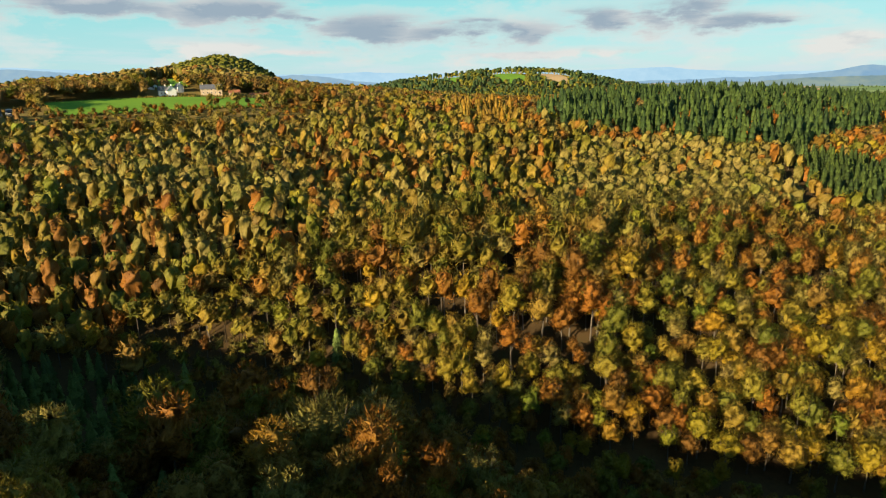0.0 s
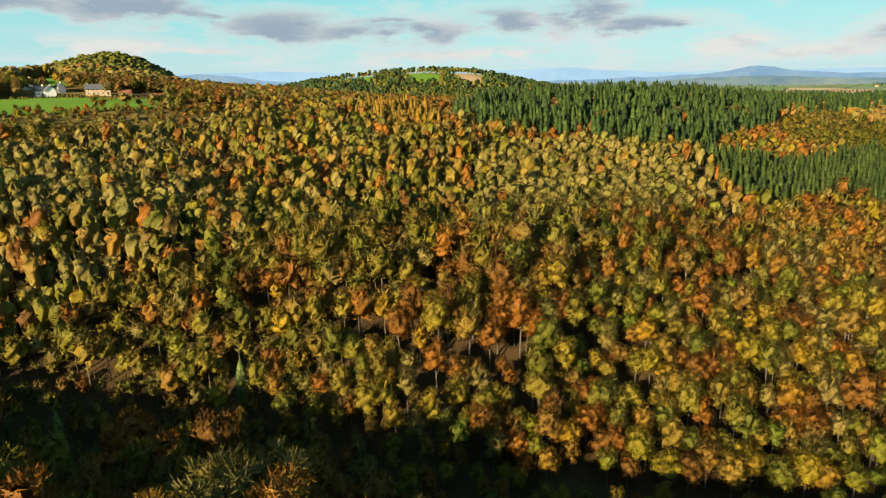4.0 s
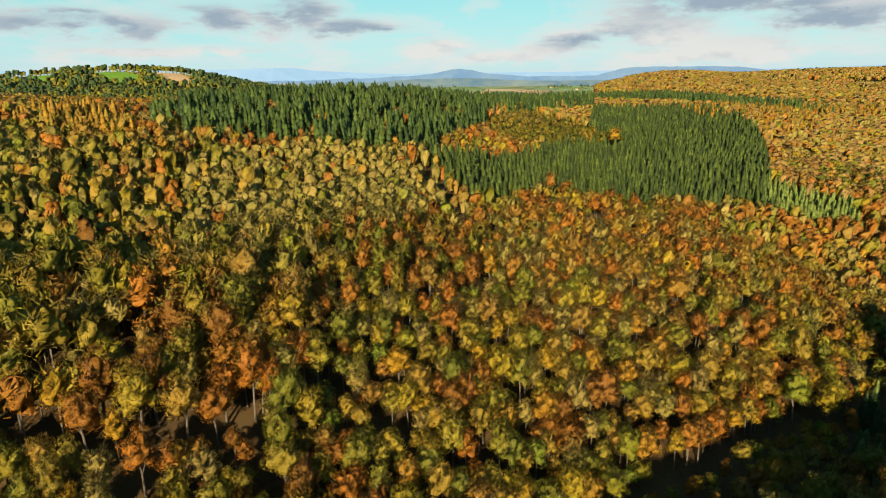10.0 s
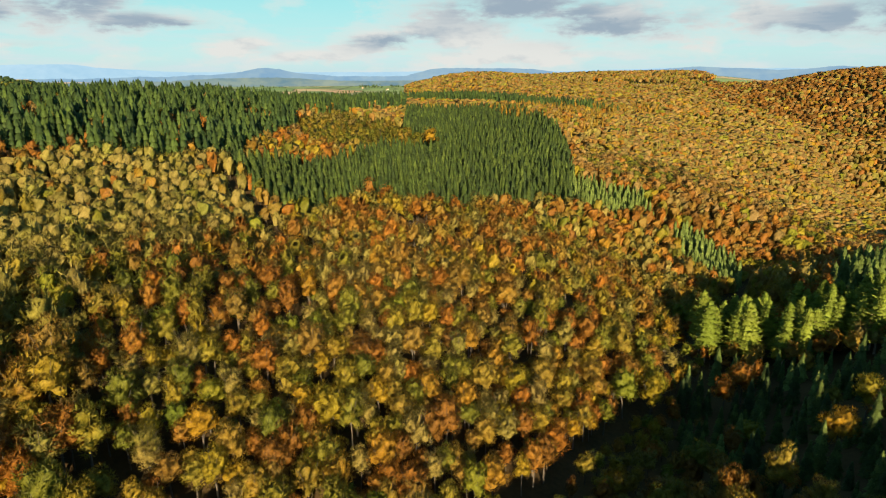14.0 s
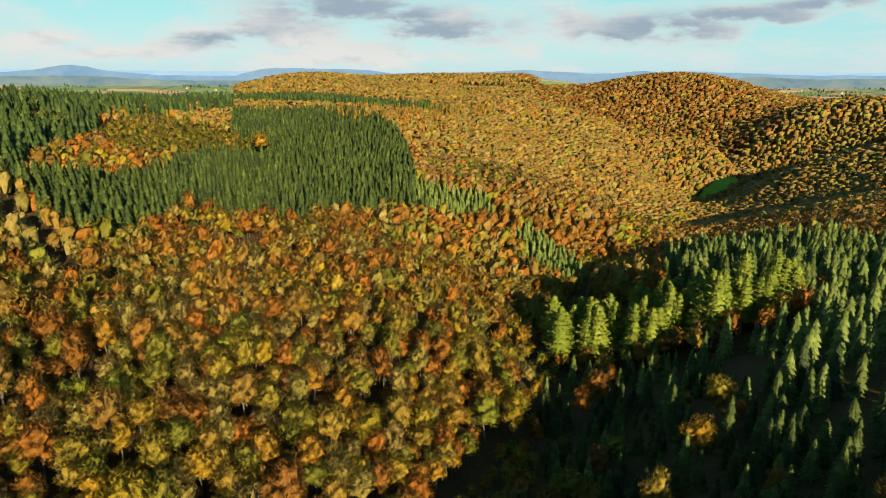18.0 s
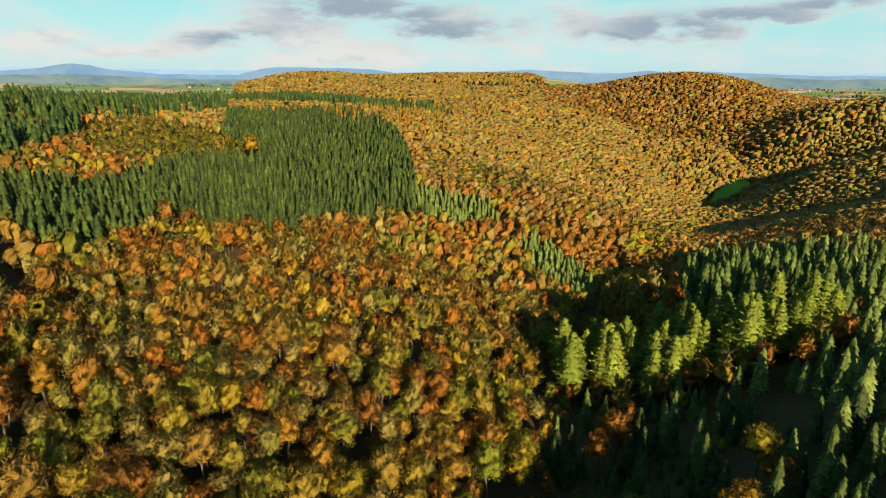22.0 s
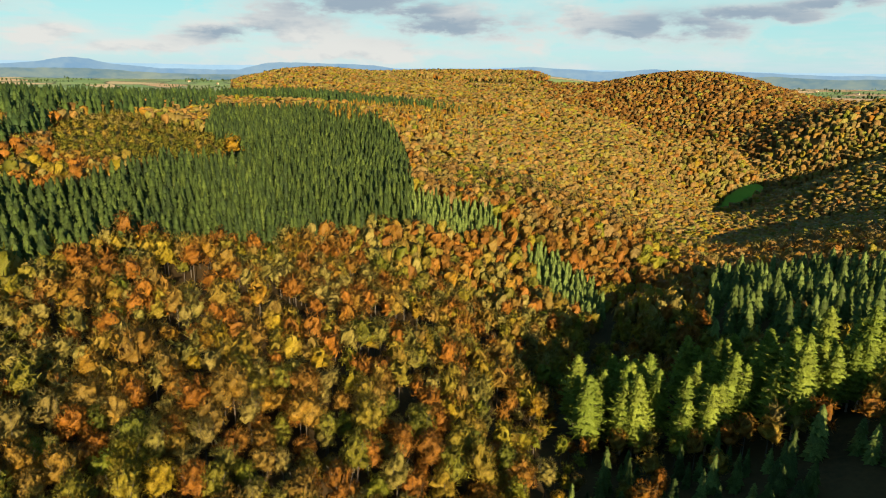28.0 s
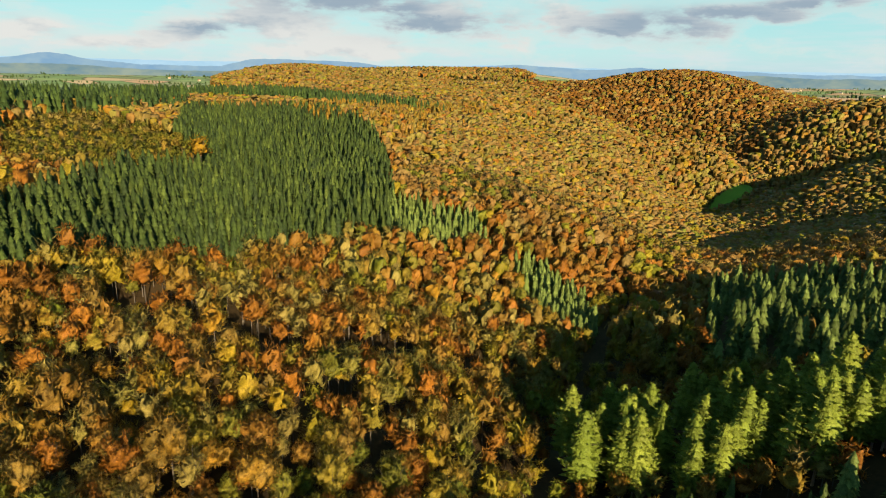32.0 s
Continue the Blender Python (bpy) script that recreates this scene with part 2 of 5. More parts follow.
CAR_PAINT = [paint("dark blue car paint", (0.02, 0.03, 0.07)), paint("silver car paint", (0.35, 0.36, 0.37)), paint("black car paint", (0.015, 0.015, 0.016)), paint("white car paint", (0.6, 0.6, 0.6))]
RUBBER = mottled("black rubber", [(0.3, (0.015, 0.015, 0.015)), (0.7, (0.03, 0.03, 0.03))], 4.0, 0.9)
TARMAC = mottled("worn tarmac", [(0.3, (0.04, 0.04, 0.042)), (0.7, (0.065, 0.065, 0.065))], 0.3, 0.9, 10.0)
HEATH = mottled("bracken and rough grass", [(0.3, (0.10, 0.065, 0.022)), (0.6, (0.14, 0.11, 0.035)), (0.8, (0.09, 0.10, 0.03))], 0.02, 0.95, 9.0)


def lowland():
    """The far plain: a patchwork of fields with hedges between them."""
    m, t, b = surface("lowland fields", 0.95, 0.1)
    p = where(t)
    cell = node(t, "ShaderNodeTexVoronoi", Scale=0.0062, Randomness=0.85)
    cell.voronoi_dimensions = "2D"
    edge = node(t, "ShaderNodeTexVoronoi", Scale=0.0062, Randomness=0.85)
    edge.voronoi_dimensions, edge.feature = "2D", "DISTANCE_TO_EDGE"
    for v in (cell, edge):
        t.links.new(p, v.inputs["Vector"])
    split = t.nodes.new("ShaderNodeSeparateColor")
    t.links.new(cell.outputs["Color"], split.inputs[0])
    c = ramp_node(t, split.outputs[0], [(0.0, (0.10, 0.17, 0.06)), (0.25, (0.16, 0.22, 0.08)), (0.4, (0.12, 0.14, 0.07)), (0.5, (0.40, 0.29, 0.17)), (0.72, (0.36, 0.20, 0.12)), (0.8, (0.14, 0.20, 0.09)), (1.0, (0.09, 0.12, 0.07))])
    c = mix_node(t, math_node(t, "MULTIPLY", noise_node(t, p, 0.002), 0.45), c, (0.09, 0.12, 0.07, 1))
    hedge = ramp_node(t, edge.outputs["Distance"], [(0.0, (1, 1, 1)), (0.07, (0, 0, 0))])
    c = mix_node(t, hedge, c, (0.035, 0.042, 0.024, 1))
    t.links.new(c, b.inputs["Base Color"])
    return m


LOWLAND = lowland()


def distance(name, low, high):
    """Far hills, a plain glowing backdrop; blue haze painted into faint fields and woods."""
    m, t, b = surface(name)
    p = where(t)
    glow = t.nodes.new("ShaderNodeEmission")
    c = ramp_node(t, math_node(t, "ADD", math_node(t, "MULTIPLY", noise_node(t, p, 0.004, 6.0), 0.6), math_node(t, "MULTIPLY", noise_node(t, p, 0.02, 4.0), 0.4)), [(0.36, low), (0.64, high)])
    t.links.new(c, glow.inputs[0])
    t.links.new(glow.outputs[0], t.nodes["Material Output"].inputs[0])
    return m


FAR_HAZE = distance("pale far mountains", (0.120, 0.190, 0.240), (0.150, 0.215, 0.255))
MID_HAZE = distance("blue middle hills", (0.070, 0.120, 0.170), (0.105, 0.150, 0.175))
NEAR_HAZE = distance("low wooded hills in haze", (0.050, 0.085, 0.100), (0.105, 0.125, 0.100))
# ---- landform: heights of the woodland floor along its main lines, metres ----
GULLY = [(-185, -70, 150), (-132, -24, 142), (-78, 22, 138), (-22, 80, 129), (20, 178, 120), (42, 250, 117), (80, 350, 112), (128, 432, 107), (190, 560, 100), (270, 690, 82), (345, 800, 72), (395, 890, 70), (470, 960, 68), (600, 1010, 70)]
WEST_BANK = [(-95, 57, 150), (-62, 62, 139), (-38, 104, 139), (-34, 140, 149), (-43, 165, 146), (-96, 165, 162), (-70, 200, 154), (-28, 240, 151), (-9, 214, 150), (-138, 34, 166), (-190, 78, 169), (-160, 135, 175), (-150, 280, 168), (-74, 324, 158), (-208, -36, 175), (-225, 6, 175), (-231, -94, 173)]
WEST_PLATEAU = [(-205, 275, 184), (-250, 145, 183), (-270, 100, 190), (-300, 20, 192), (-290, -80, 190), (-325, -120, 197), (-305, 170, 200), (-350, 90, 206), (-386, -60, 208), (-388, -118, 207), (-386, 0, 209), (-410, -119, 225), (-421, -54, 223), (-423, 11, 224), (-460, -112, 231), (-490, -45, 233), (-483, 14, 231), (-446, 83, 222), (-550, 84, 232), (-556, 131, 231), (-503, 157, 224), (-458, 159, 221), (-474, 290, 216), (-427, 348, 217), (-356, 416, 217), (-324, 489, 213), (-700, -220, 238)]
MID_RIDGE = [(-228, 420, 190), (-185, 380, 184), (-193, 465, 188), (-90, 452, 170), (-130, 447, 180), (-43, 567, 168), (30, 470, 142), (56, 574, 150), (-23, 522, 161), (-67, 624, 188), (-99, 640, 190), (-6, 730, 183), (-248, 745, 205), (-133, 815, 202), (-79, 833, 195), (0, 860, 190), (-330, 640, 205), (-371, 571, 209), (-420, 900, 170), (-120, 1050, 160), (52, 1025, 198), (146, 1067, 195)]
EAST_SLOPES = [(115, 493, 136), (132, 359, 129), (233, 881, 142), (167, 911, 152), (258, 952, 139), (308, 945, 106), (243, 1079, 173), (317, 1070, 151), (376, 1050, 134), (435, 994, 128), (447, 933, 100), (200, 1250, 150), (350, 1240, 95), (450, 1130, 75), (530, 1110, 78), (290, 520, 122), (417, 659, 118), (427, 797, 112), (446, 740, 132), (560, 760, 160), (720, 900, 172), (612, 1117, 146), (666, 1085, 167), (704, 1061, 178), (900, 1150, 190)]
# the southern heights here are out of view, set to shade the valley
SPUR = [(134, 318, 130), (150, 262, 138), (85, 214, 138), (98, 200, 143), (55, 200, 122), (70, 125, 148), (112, 130, 153), (60, 50, 160), (104, 74, 159), (75, -20, 172), (60, -110, 189), (0, -170, 199), (-80, -190, 194), (-30, -215, 206), (34, -210, 201), (110, -200, 192), (190, 350, 133), (260, 250, 146), (200, 100, 168), (250, -100, 190), (60, -300, 205), (-160, -230, 186), (14, 40, 148), (-12, -44, 160), (-60, -37, 147)]
ROUND_HILL = [(-738, -6, 262), (-733, 34, 267), (-740, 57, 266), (-737, 74, 257), (-723, 90, 230), (-727, 118, 226), (-800, 104, 228), (-835, 185, 220), (-690, -34, 253), (-651, -62, 249), (-591, -46, 250), (-591, -95, 244), (-570, -128, 241), (-547, -153, 239), (-540, -57, 240), (-640, 110, 228), (-900, -30, 230)]
FAR_HILLS = [(-1264, 735, 264), (-1361, 547, 248), (-1395, 440, 228), (-1200, 830, 262), (-1111, 900, 240), (-1400, 900, 240), (-950, 560, 205), (128, 2060, 238), (117, 2324, 244), (329, 2404, 246), (360, 1994, 222), (-200, 2020, 232), (-139, 2222, 240), (-319, 1594, 212), (-198, 1614, 214), (-78, 1474, 206), (-496, 1964, 228), (-562, 1841, 212), (-640, 1960, 170), (-900, 1950, 130), (-1150, 1500, 140), (-480, 1350, 150), (0, 1600, 192), (-700, 1300, 160), (1000, 500, 200), (600, 100, 200), (-600, -600, 215), (300, -700, 215)]
EAST_HILL = [(603, 1638, 241), (683, 1562, 226), (719, 1412, 186), (723, 1285, 172), (497, 1757, 231), (409, 1831, 212), (455, 1457, 160), (547, 1370, 150), (597, 1271, 140), (860, 1500, 180), (1026, 1627, 190), (1086, 2055, 193), (1320, 2151, 204), (800, 2000, 188), (620, 2100, 204), (1200, 1400, 175)]
SPOTS = np.array(GULLY + WEST_BANK + WEST_PLATEAU + MID_RIDGE + EAST_SLOPES + SPUR + ROUND_HILL + FAR_HILLS + EAST_HILL, float)


def bend(d2):
    """The thin-plate kernel of squared distances."""
    return d2 * np.log(d2 + 1.0)


def plate():
    """Weights of a smooth plate that runs through the heights above."""
    p = SPOTS[:, :2] / 100
    n = len(p)
    k = bend(((p[:, None] - p[None]) ** 2).sum(-1)) + np.eye(n) * 0.06
    q = np.column_stack([np.ones(n), p])
    a = np.block([[k, q], [q.T, np.zeros((3, 3))]])
    return np.linalg.solve(a, np.concatenate([SPOTS[:, 2], np.zeros(3)]))


PLATE = plate()


def ground(x, y):
    """The height of the ground at x, y (arrays); far out it levels to the plain."""
    x, y = np.asarray(x, float), np.asarray(y, float)
    p = np.stack([x.ravel(), y.ravel()], -1) / 100
    z = np.zeros(len(p))
    for i in range(0, len(p), 20000):
        s = p[i:i + 20000]
        k = bend(((s[:, None] - SPOTS[None, :, :2] / 100) ** 2).sum(-1))
        z[i:i + 20000] = k @ PLATE[:-3] + PLATE[-3] + s @ PLATE[-2:]
    r = np.hypot(p[:, 0] - 0.0, p[:, 1] - 8.0) * 100
    w = np.clip((r - 1500) / 900, 0, 1)
    w = w * w * (3 - 2 * w)
    z = np.clip(z, 50, 275)
    return ((1 - w) * z + w * (112 + 0.05 * np.clip(r - 1500, 0, 3000))).reshape(x.shape)
# ---- building blocks ----
rng = np.random.default_rng(11)


def mesh_of(name, verts, quads, lean, material, tint=None, smooth=True):
    """One mesh of three- or four-cornered faces from arrays; lean gives the way that leaves face, where they have one."""
    me = bpy.data.meshes.new(name)
    n, k = quads.shape
    me.vertices.add(len(verts))
    me.vertices.foreach_set("co", np.ascontiguousarray(verts, np.float32).ravel())
    me.loops.add(n * k)
    me.loops.foreach_set("vertex_index", np.ascontiguousarray(quads, np.int32).ravel())
    me.polygons.add(n)
    me.polygons.foreach_set("loop_start", np.arange(0, n * k, k, dtype=np.int32))
    me.polygons.foreach_set("use_smooth", np.full(n, smooth))
    if tint is not None:
        me.attributes.new("tint", "FLOAT", "POINT").data.foreach_set("value", np.ascontiguousarray(tint, np.float32))
    me.materials.append(material)
    me.update(calc_edges=True)
    if np.abs(lean).max() > 0:
        me.normals_split_custom_set_from_vertices(np.ascontiguousarray(lean, np.float32))
    return me


def halved(quads):
    """Each four-cornered face as two triangles."""
    return np.concatenate([quads[:, [0, 1, 2]], quads[:, [0, 2, 3]]])


def loose(corners, lean=None):
    """Corners that follow one another, as vertices, faces and the way each faces."""
    if lean is None:
        return corners, halved(np.arange(len(corners)).reshape(-1, 4)), np.zeros((len(corners), 3))
    return corners, np.arange(len(corners)).reshape(-1, 3), np.repeat(lean, 3, 0)


def joined(*pieces):
    """Several (vertices, faces, leanings) as one."""
    v, q, l, n = [], [], [], 0
    for a, b, c in pieces:
        v.append(a)
        q.append(b + n)
        l.append(c)
        n += len(a)
    return np.concatenate(v), np.concatenate(q), np.concatenate(l)


def unit(v):
    return v / (np.linalg.norm(v, axis=-1, keepdims=True) + 1e-9)


def leaves(r, at, front, face, long, wide):
    """A pointed tuft at each place: its length along front, turned to face roughly that way."""
    n = len(at)
    front = unit(front)
    side = unit(np.cross(front, face))
    s = r.uniform(0.65, 1.4, (n, 1))
    b, a = front * s * long * 0.5, side * s * wide * 0.5
    k = r.uniform(0.6, 1.2, (3, n, 1))
    return np.stack([at - b * k[0] - a * k[1], at - b * k[1] + a * k[2], at + b + a * (k[0] - 0.9)], 1).reshape(-1, 3)


def tube(path, radii, sides=6):
    """Quads of a tapered, bent round bar."""
    path, rings = np.asarray(path, float), []
    for i, (p, w) in enumerate(zip(path, radii)):
        d = unit(path[min(i + 1, len(path) - 1)] - path[max(i - 1, 0)])
        u = unit(np.cross(d, (0.31, 0.95, 0.02)))
        v = np.cross(d, u)
        t = np.arange(sides) * 2 * np.pi / sides
        rings.append(p + w * (np.cos(t)[:, None] * u + np.sin(t)[:, None] * v))
    q = []
    for lo, hi in zip(rings, rings[1:]):
        for k in range(sides):
            m = (k + 1) % sides
            q += [lo[k], lo[m], hi[m], hi[k]]
    return np.array(q)


def shell(segs, rings, radius, centre, low=-0.6):
    """A closed skin round a centre: radius(directions) gives its reach; it hangs open below."""
    el = np.linspace(math.asin(low), np.pi / 2, rings + 1)
    th = np.arange(segs) * 2 * np.pi / segs
    e, t = np.meshgrid(el, th, indexing="ij")
    d = np.stack([np.cos(e) * np.cos(t), np.cos(e) * np.sin(t), np.sin(e)], -1).reshape(-1, 3)
    v = centre + d * radius(d)[:, None]
    k = np.arange((rings + 1) * segs).reshape(rings + 1, segs)
    n = np.roll(k, -1, 1)
    return v, halved(np.stack([k[:-1], n[:-1], n[1:], k[1:]], -1).reshape(-1, 4))


def broad_crown(r, high, wide, n, size, segs, rings, fill=0.77):
    """A domed crown of uneven leafy lobes, with sprays of leaves that break its skin."""
    k = r.integers(10, 15)
    th = np.arange(k) * 2.399 + r.uniform(0, 6)
    lift = np.linspace(0.47, 0.85, k) + r.uniform(-0.04, 0.04, k)
    reach = wide * 0.66 * np.sqrt(np.clip(1.08 - ((lift - 0.52) / 0.36) ** 2, 0.02, 1)) * r.uniform(0.7, 1.12, k)
    c = np.stack([np.cos(th) * reach, np.sin(th) * reach, lift * high], -1)
    rad = wide * r.uniform(0.30, 0.46, k)
    heart = np.array([0, 0, high * 0.57])
    g = c - heart

    def skin(d):
        along = d @ g.T
        b = rad[None] ** 2 - ((g ** 2).sum(-1)[None] - along ** 2)
        return np.where(b > 0, along + np.sqrt(np.maximum(b, 0)), wide * 0.42)

    body = shell(segs, rings, lambda d: np.maximum(skin(d).max(1), wide * 0.45) * fill * r.uniform(0.90, 1.06, len(d)), heart)
    d = unit(body[0] - heart)
    lobe = c[skin(d).argmax(1)]
    facing = unit(unit(body[0] - lobe) + d * 0.5 + unit(r.normal(size=d.shape)) * 0.35)
    if segs < 10:
        facing = unit(np.stack([facing[:, 0], facing[:, 1], np.maximum(facing[:, 2], 0.25 if n == 0 else 0.1)], -1))
        # coarse crowns are leafy well down the trunk
        body[0][:segs] = body[0][:segs] * (0.95, 0.95, 0) + (0, 0, high * 0.18)
    if n == 0:
        # far crowns close up into one low-domed canopy
        v = body[0]
        v[:, 2] = high * 0.74 + (v[:, 2] - high * 0.57) * 0.46
        v[:, :2] *= 0.98
        v[:segs] = v[:segs] * (1.1, 1.1, 0) + (0, 0, high * 0.30)
    body = body[0], body[1], facing
    if n == 0:
        return body
    pick = r.choice(k, n * 4, p=rad ** 2 / (rad ** 2).sum())
    d = unit(r.normal(size=(n * 4, 3)) + (0, 0, 0.35))
    p = c[pick] + d * rad[pick][:, None] * r.uniform(0.86, 1.05, (n * 4, 1))
    inside = (((p[:, None] - c[None]) ** 2).sum(-1) < (0.84 * rad[None]) ** 2).any(1)
    p, d, pick = p[~inside][:n], d[~inside][:n], pick[~inside][:n]
    n = len(p)
    out = unit(d * 0.75 + unit(p - heart) * 0.4 + r.normal(size=p.shape) * 0.12)
    # sprays fan out from the root of their lobe
    fan = unit(p - c[pick] + rad[pick][:, None] * (0, 0, 0.7)) + r.normal(size=(n, 3)) * 0.42
    q = leaves(r, p, fan, out + r.normal(size=(n, 3)) * 0.5, size * 2.5, size * 0.60)
    return joined(body, loose(q, unit(out + unit(r.normal(size=(n, 3))) * 0.5)))


def twig_crown(r, high, wide, n, size):
    """A thin autumn crown: fans of upright twigs with a few leaves left."""
    k = 16
    th = np.arange(k) * 2.399 + r.uniform(0, 6)
    lift = np.linspace(0.42, 0.78, k)
    reach = wide * r.uniform(0.2, 0.66, k)
    c = np.stack([np.cos(th) * reach, np.sin(th) * reach, lift * high], -1)
    pick = r.integers(0, k, n)
    d = unit(r.normal(size=(n, 3)) * (0.7, 0.7, 0.45) + unit(c[pick] * (1, 1, 0.0)) * 0.5 + (0, 0, 0.65))
    p = c[pick] + d * r.uniform(0.15, 1.0, (n, 1)) ** 0.6 * wide * 0.42
    out = unit(p - (0, 0, high * 0.5))
    return loose(leaves(r, p, d, out + r.normal(size=(n, 3)) * 0.3, size * 2.0, size * 0.36), unit(out + unit(r.normal(size=(n, 3))) * 0.5))


def cone_crown(r, high, wide, n, size, spokes, tiers, bare=0.06, droop=0.35, power=0.8):
    """A conifer: skirts of drooping boughs, one above the other, narrowing to a spike, with loose sprays at their tips."""
    v, q, lean = [], [], []
    m = spokes * 2
    for i in range(tiers):
        f, g = i / tiers, min(1.0, (i + 1.7) / tiers)
        w = wide * (1 - f) ** power + 0.12
        low, top = high * (bare + (1 - bare) * f), high * (bare + (1 - bare) * g)
        th = (np.arange(m) + r.uniform(-0.3, 0.3, m)) * 2 * np.pi / m + i * 1.3
        ww = w * np.where(np.arange(m) % 2, 0.60, 1.0) * r.uniform(0.82, 1.14, m)
        o = np.stack([np.cos(th), np.sin(th), np.zeros(m)], -1)
        ring = o * ww[:, None] + (0, 0, low) - np.outer(droop * ww, (0, 0, 1))
        at = sum(len(a) for a in v)
        v += [ring, [[0, 0, top]]]
        q.append([(at + k, at + (k + 1) % m, at + m) for k in range(m)])
        lean += [unit(o + (0, 0, 0.55) + r.normal(size=(m, 3)) * 0.28), [[0, 0, 1.0]]]
    body = np.concatenate(v), np.concatenate(q), np.concatenate(lean)
    if n == 0:
        return body
    t = r.uniform(0, 0.97, n) ** 1.15
    w = wide * (1 - t) ** power * r.uniform(0.55, 1.02, n) + 0.1
    th = r.uniform(0, 2 * np.pi, n)
    o = np.stack([np.cos(th), np.sin(th), np.zeros(n)], -1)
    p = o * w[:, None]
    p[:, 2] = high * (bare + (1 - bare) * (t + 0.5 / tiers * (1 - t))) - droop * w
    out = unit(o * 0.7 + (0, 0, 0.5) + r.normal(size=(n, 3)) * 0.3)
    way = o + (0, 0, -droop * 0.9) + r.normal(size=(n, 3)) * 0.3
    return joined(body, loose(leaves(r, p, way, out + r.normal(size=(n, 3)) * 0.2, size * 1.5, size * 0.7), out))


def pine_boughs(r, high, wide, n, size):
    """A tall pine: feathered, upswept boughs in plates, bare below; returns tufts and bough bars."""
    q, lean, bars = [], [], []
    k = 46
    for i in range(k):
        f = (i + r.uniform(-0.3, 0.3)) / k
        h = high * (0.24 + 0.73 * f)
        ln = wide * (0.65 + 0.6 * min(1, f / 0.2)) * (1 - f) ** 0.72 * r.uniform(0.75, 1.15) + 0.3
        th = i * 2.399 + r.uniform(-0.4, 0.4)
        o = np.array([math.cos(th), math.sin(th), 0.0])
        m = max(3, int(n / k * (0.35 + 1.3 * (1 - f))))
        s = r.uniform(0.12, 1.0, m) ** 0.75
        across = np.array([-o[1], o[0], 0.0])
        side = r.choice([-1.0, 1.0], m)[:, None]
        p = o * (ln * s)[:, None] + across * (side[:, 0] * r.uniform(0, 0.26, m) * ln * (1.1 - s * 0.6))[:, None]
        p[:, 2] = h + 0.20 * ln * s ** 2 + r.normal(size=m) * 0.14
        plume = o * 0.8 + (0, 0, 0.3) + across * side * r.uniform(0.2, 1.0, (m, 1))
        out = unit(o * 0.3 + (0, 0, 0.35) + r.normal(size=(m, 3)) * 0.5)
        q.append(leaves(r, p, plume, out + r.normal(size=(m, 3)) * 0.4, size * 2.2, size * 0.85))
        lean.append(out)
        if i % 2 == 0:
            bars.append(tube([(0, 0, h - 0.1), tuple(o * ln * 0.5 + (0, 0, h + 0.05 * ln)), tuple(o * ln * 0.9 + (0, 0, h + 0.18 * ln))], (0.08, 0.05, 0.02), 3))
    return loose(np.concatenate(q), np.concatenate(lean)), loose(np.concatenate(bars))


def trunk_bars(r, high, wide, thick, boughs):
    """A leaning tapered trunk with its main limbs."""
    lean = r.normal(size=2) * 0.03 * high
    top = np.array([lean[0], lean[1], high * 0.62])
    q = [tube([(0, 0, -1.2), (lean[0] * 0.3, lean[1] * 0.3, high * 0.3), tuple(top)], (thick, thick * 0.72, thick * 0.4), 6)]
    for i in range(boughs):
        th = i * 2.399 + r.uniform(0, 1)
        start = top * (0.55 + 0.4 * i / max(1, boughs))
        end = np.array([math.cos(th) * wide * 0.62, math.sin(th) * wide * 0.62, high * r.uniform(0.68, 0.86)])
        mid = start * 0.45 + end * 0.55 + (0, 0, -0.04 * high)
        q.append(tube([start, mid, end], (thick * 0.38, thick * 0.24, thick * 0.07), 4))
    return loose(np.concatenate(q))


# ---- tree patterns: crowns at four levels of leaf size ----
TUFTS = {0: 1250, 1: 200, 2: 36, 3: 0}
SPAN = {0: 0.36, 1: 0.68, 2: 1.05, 3: 1.6}
SKIN = {0: (14, 8), 1: (10, 5), 2: (8, 4), 3: (6, 3)}


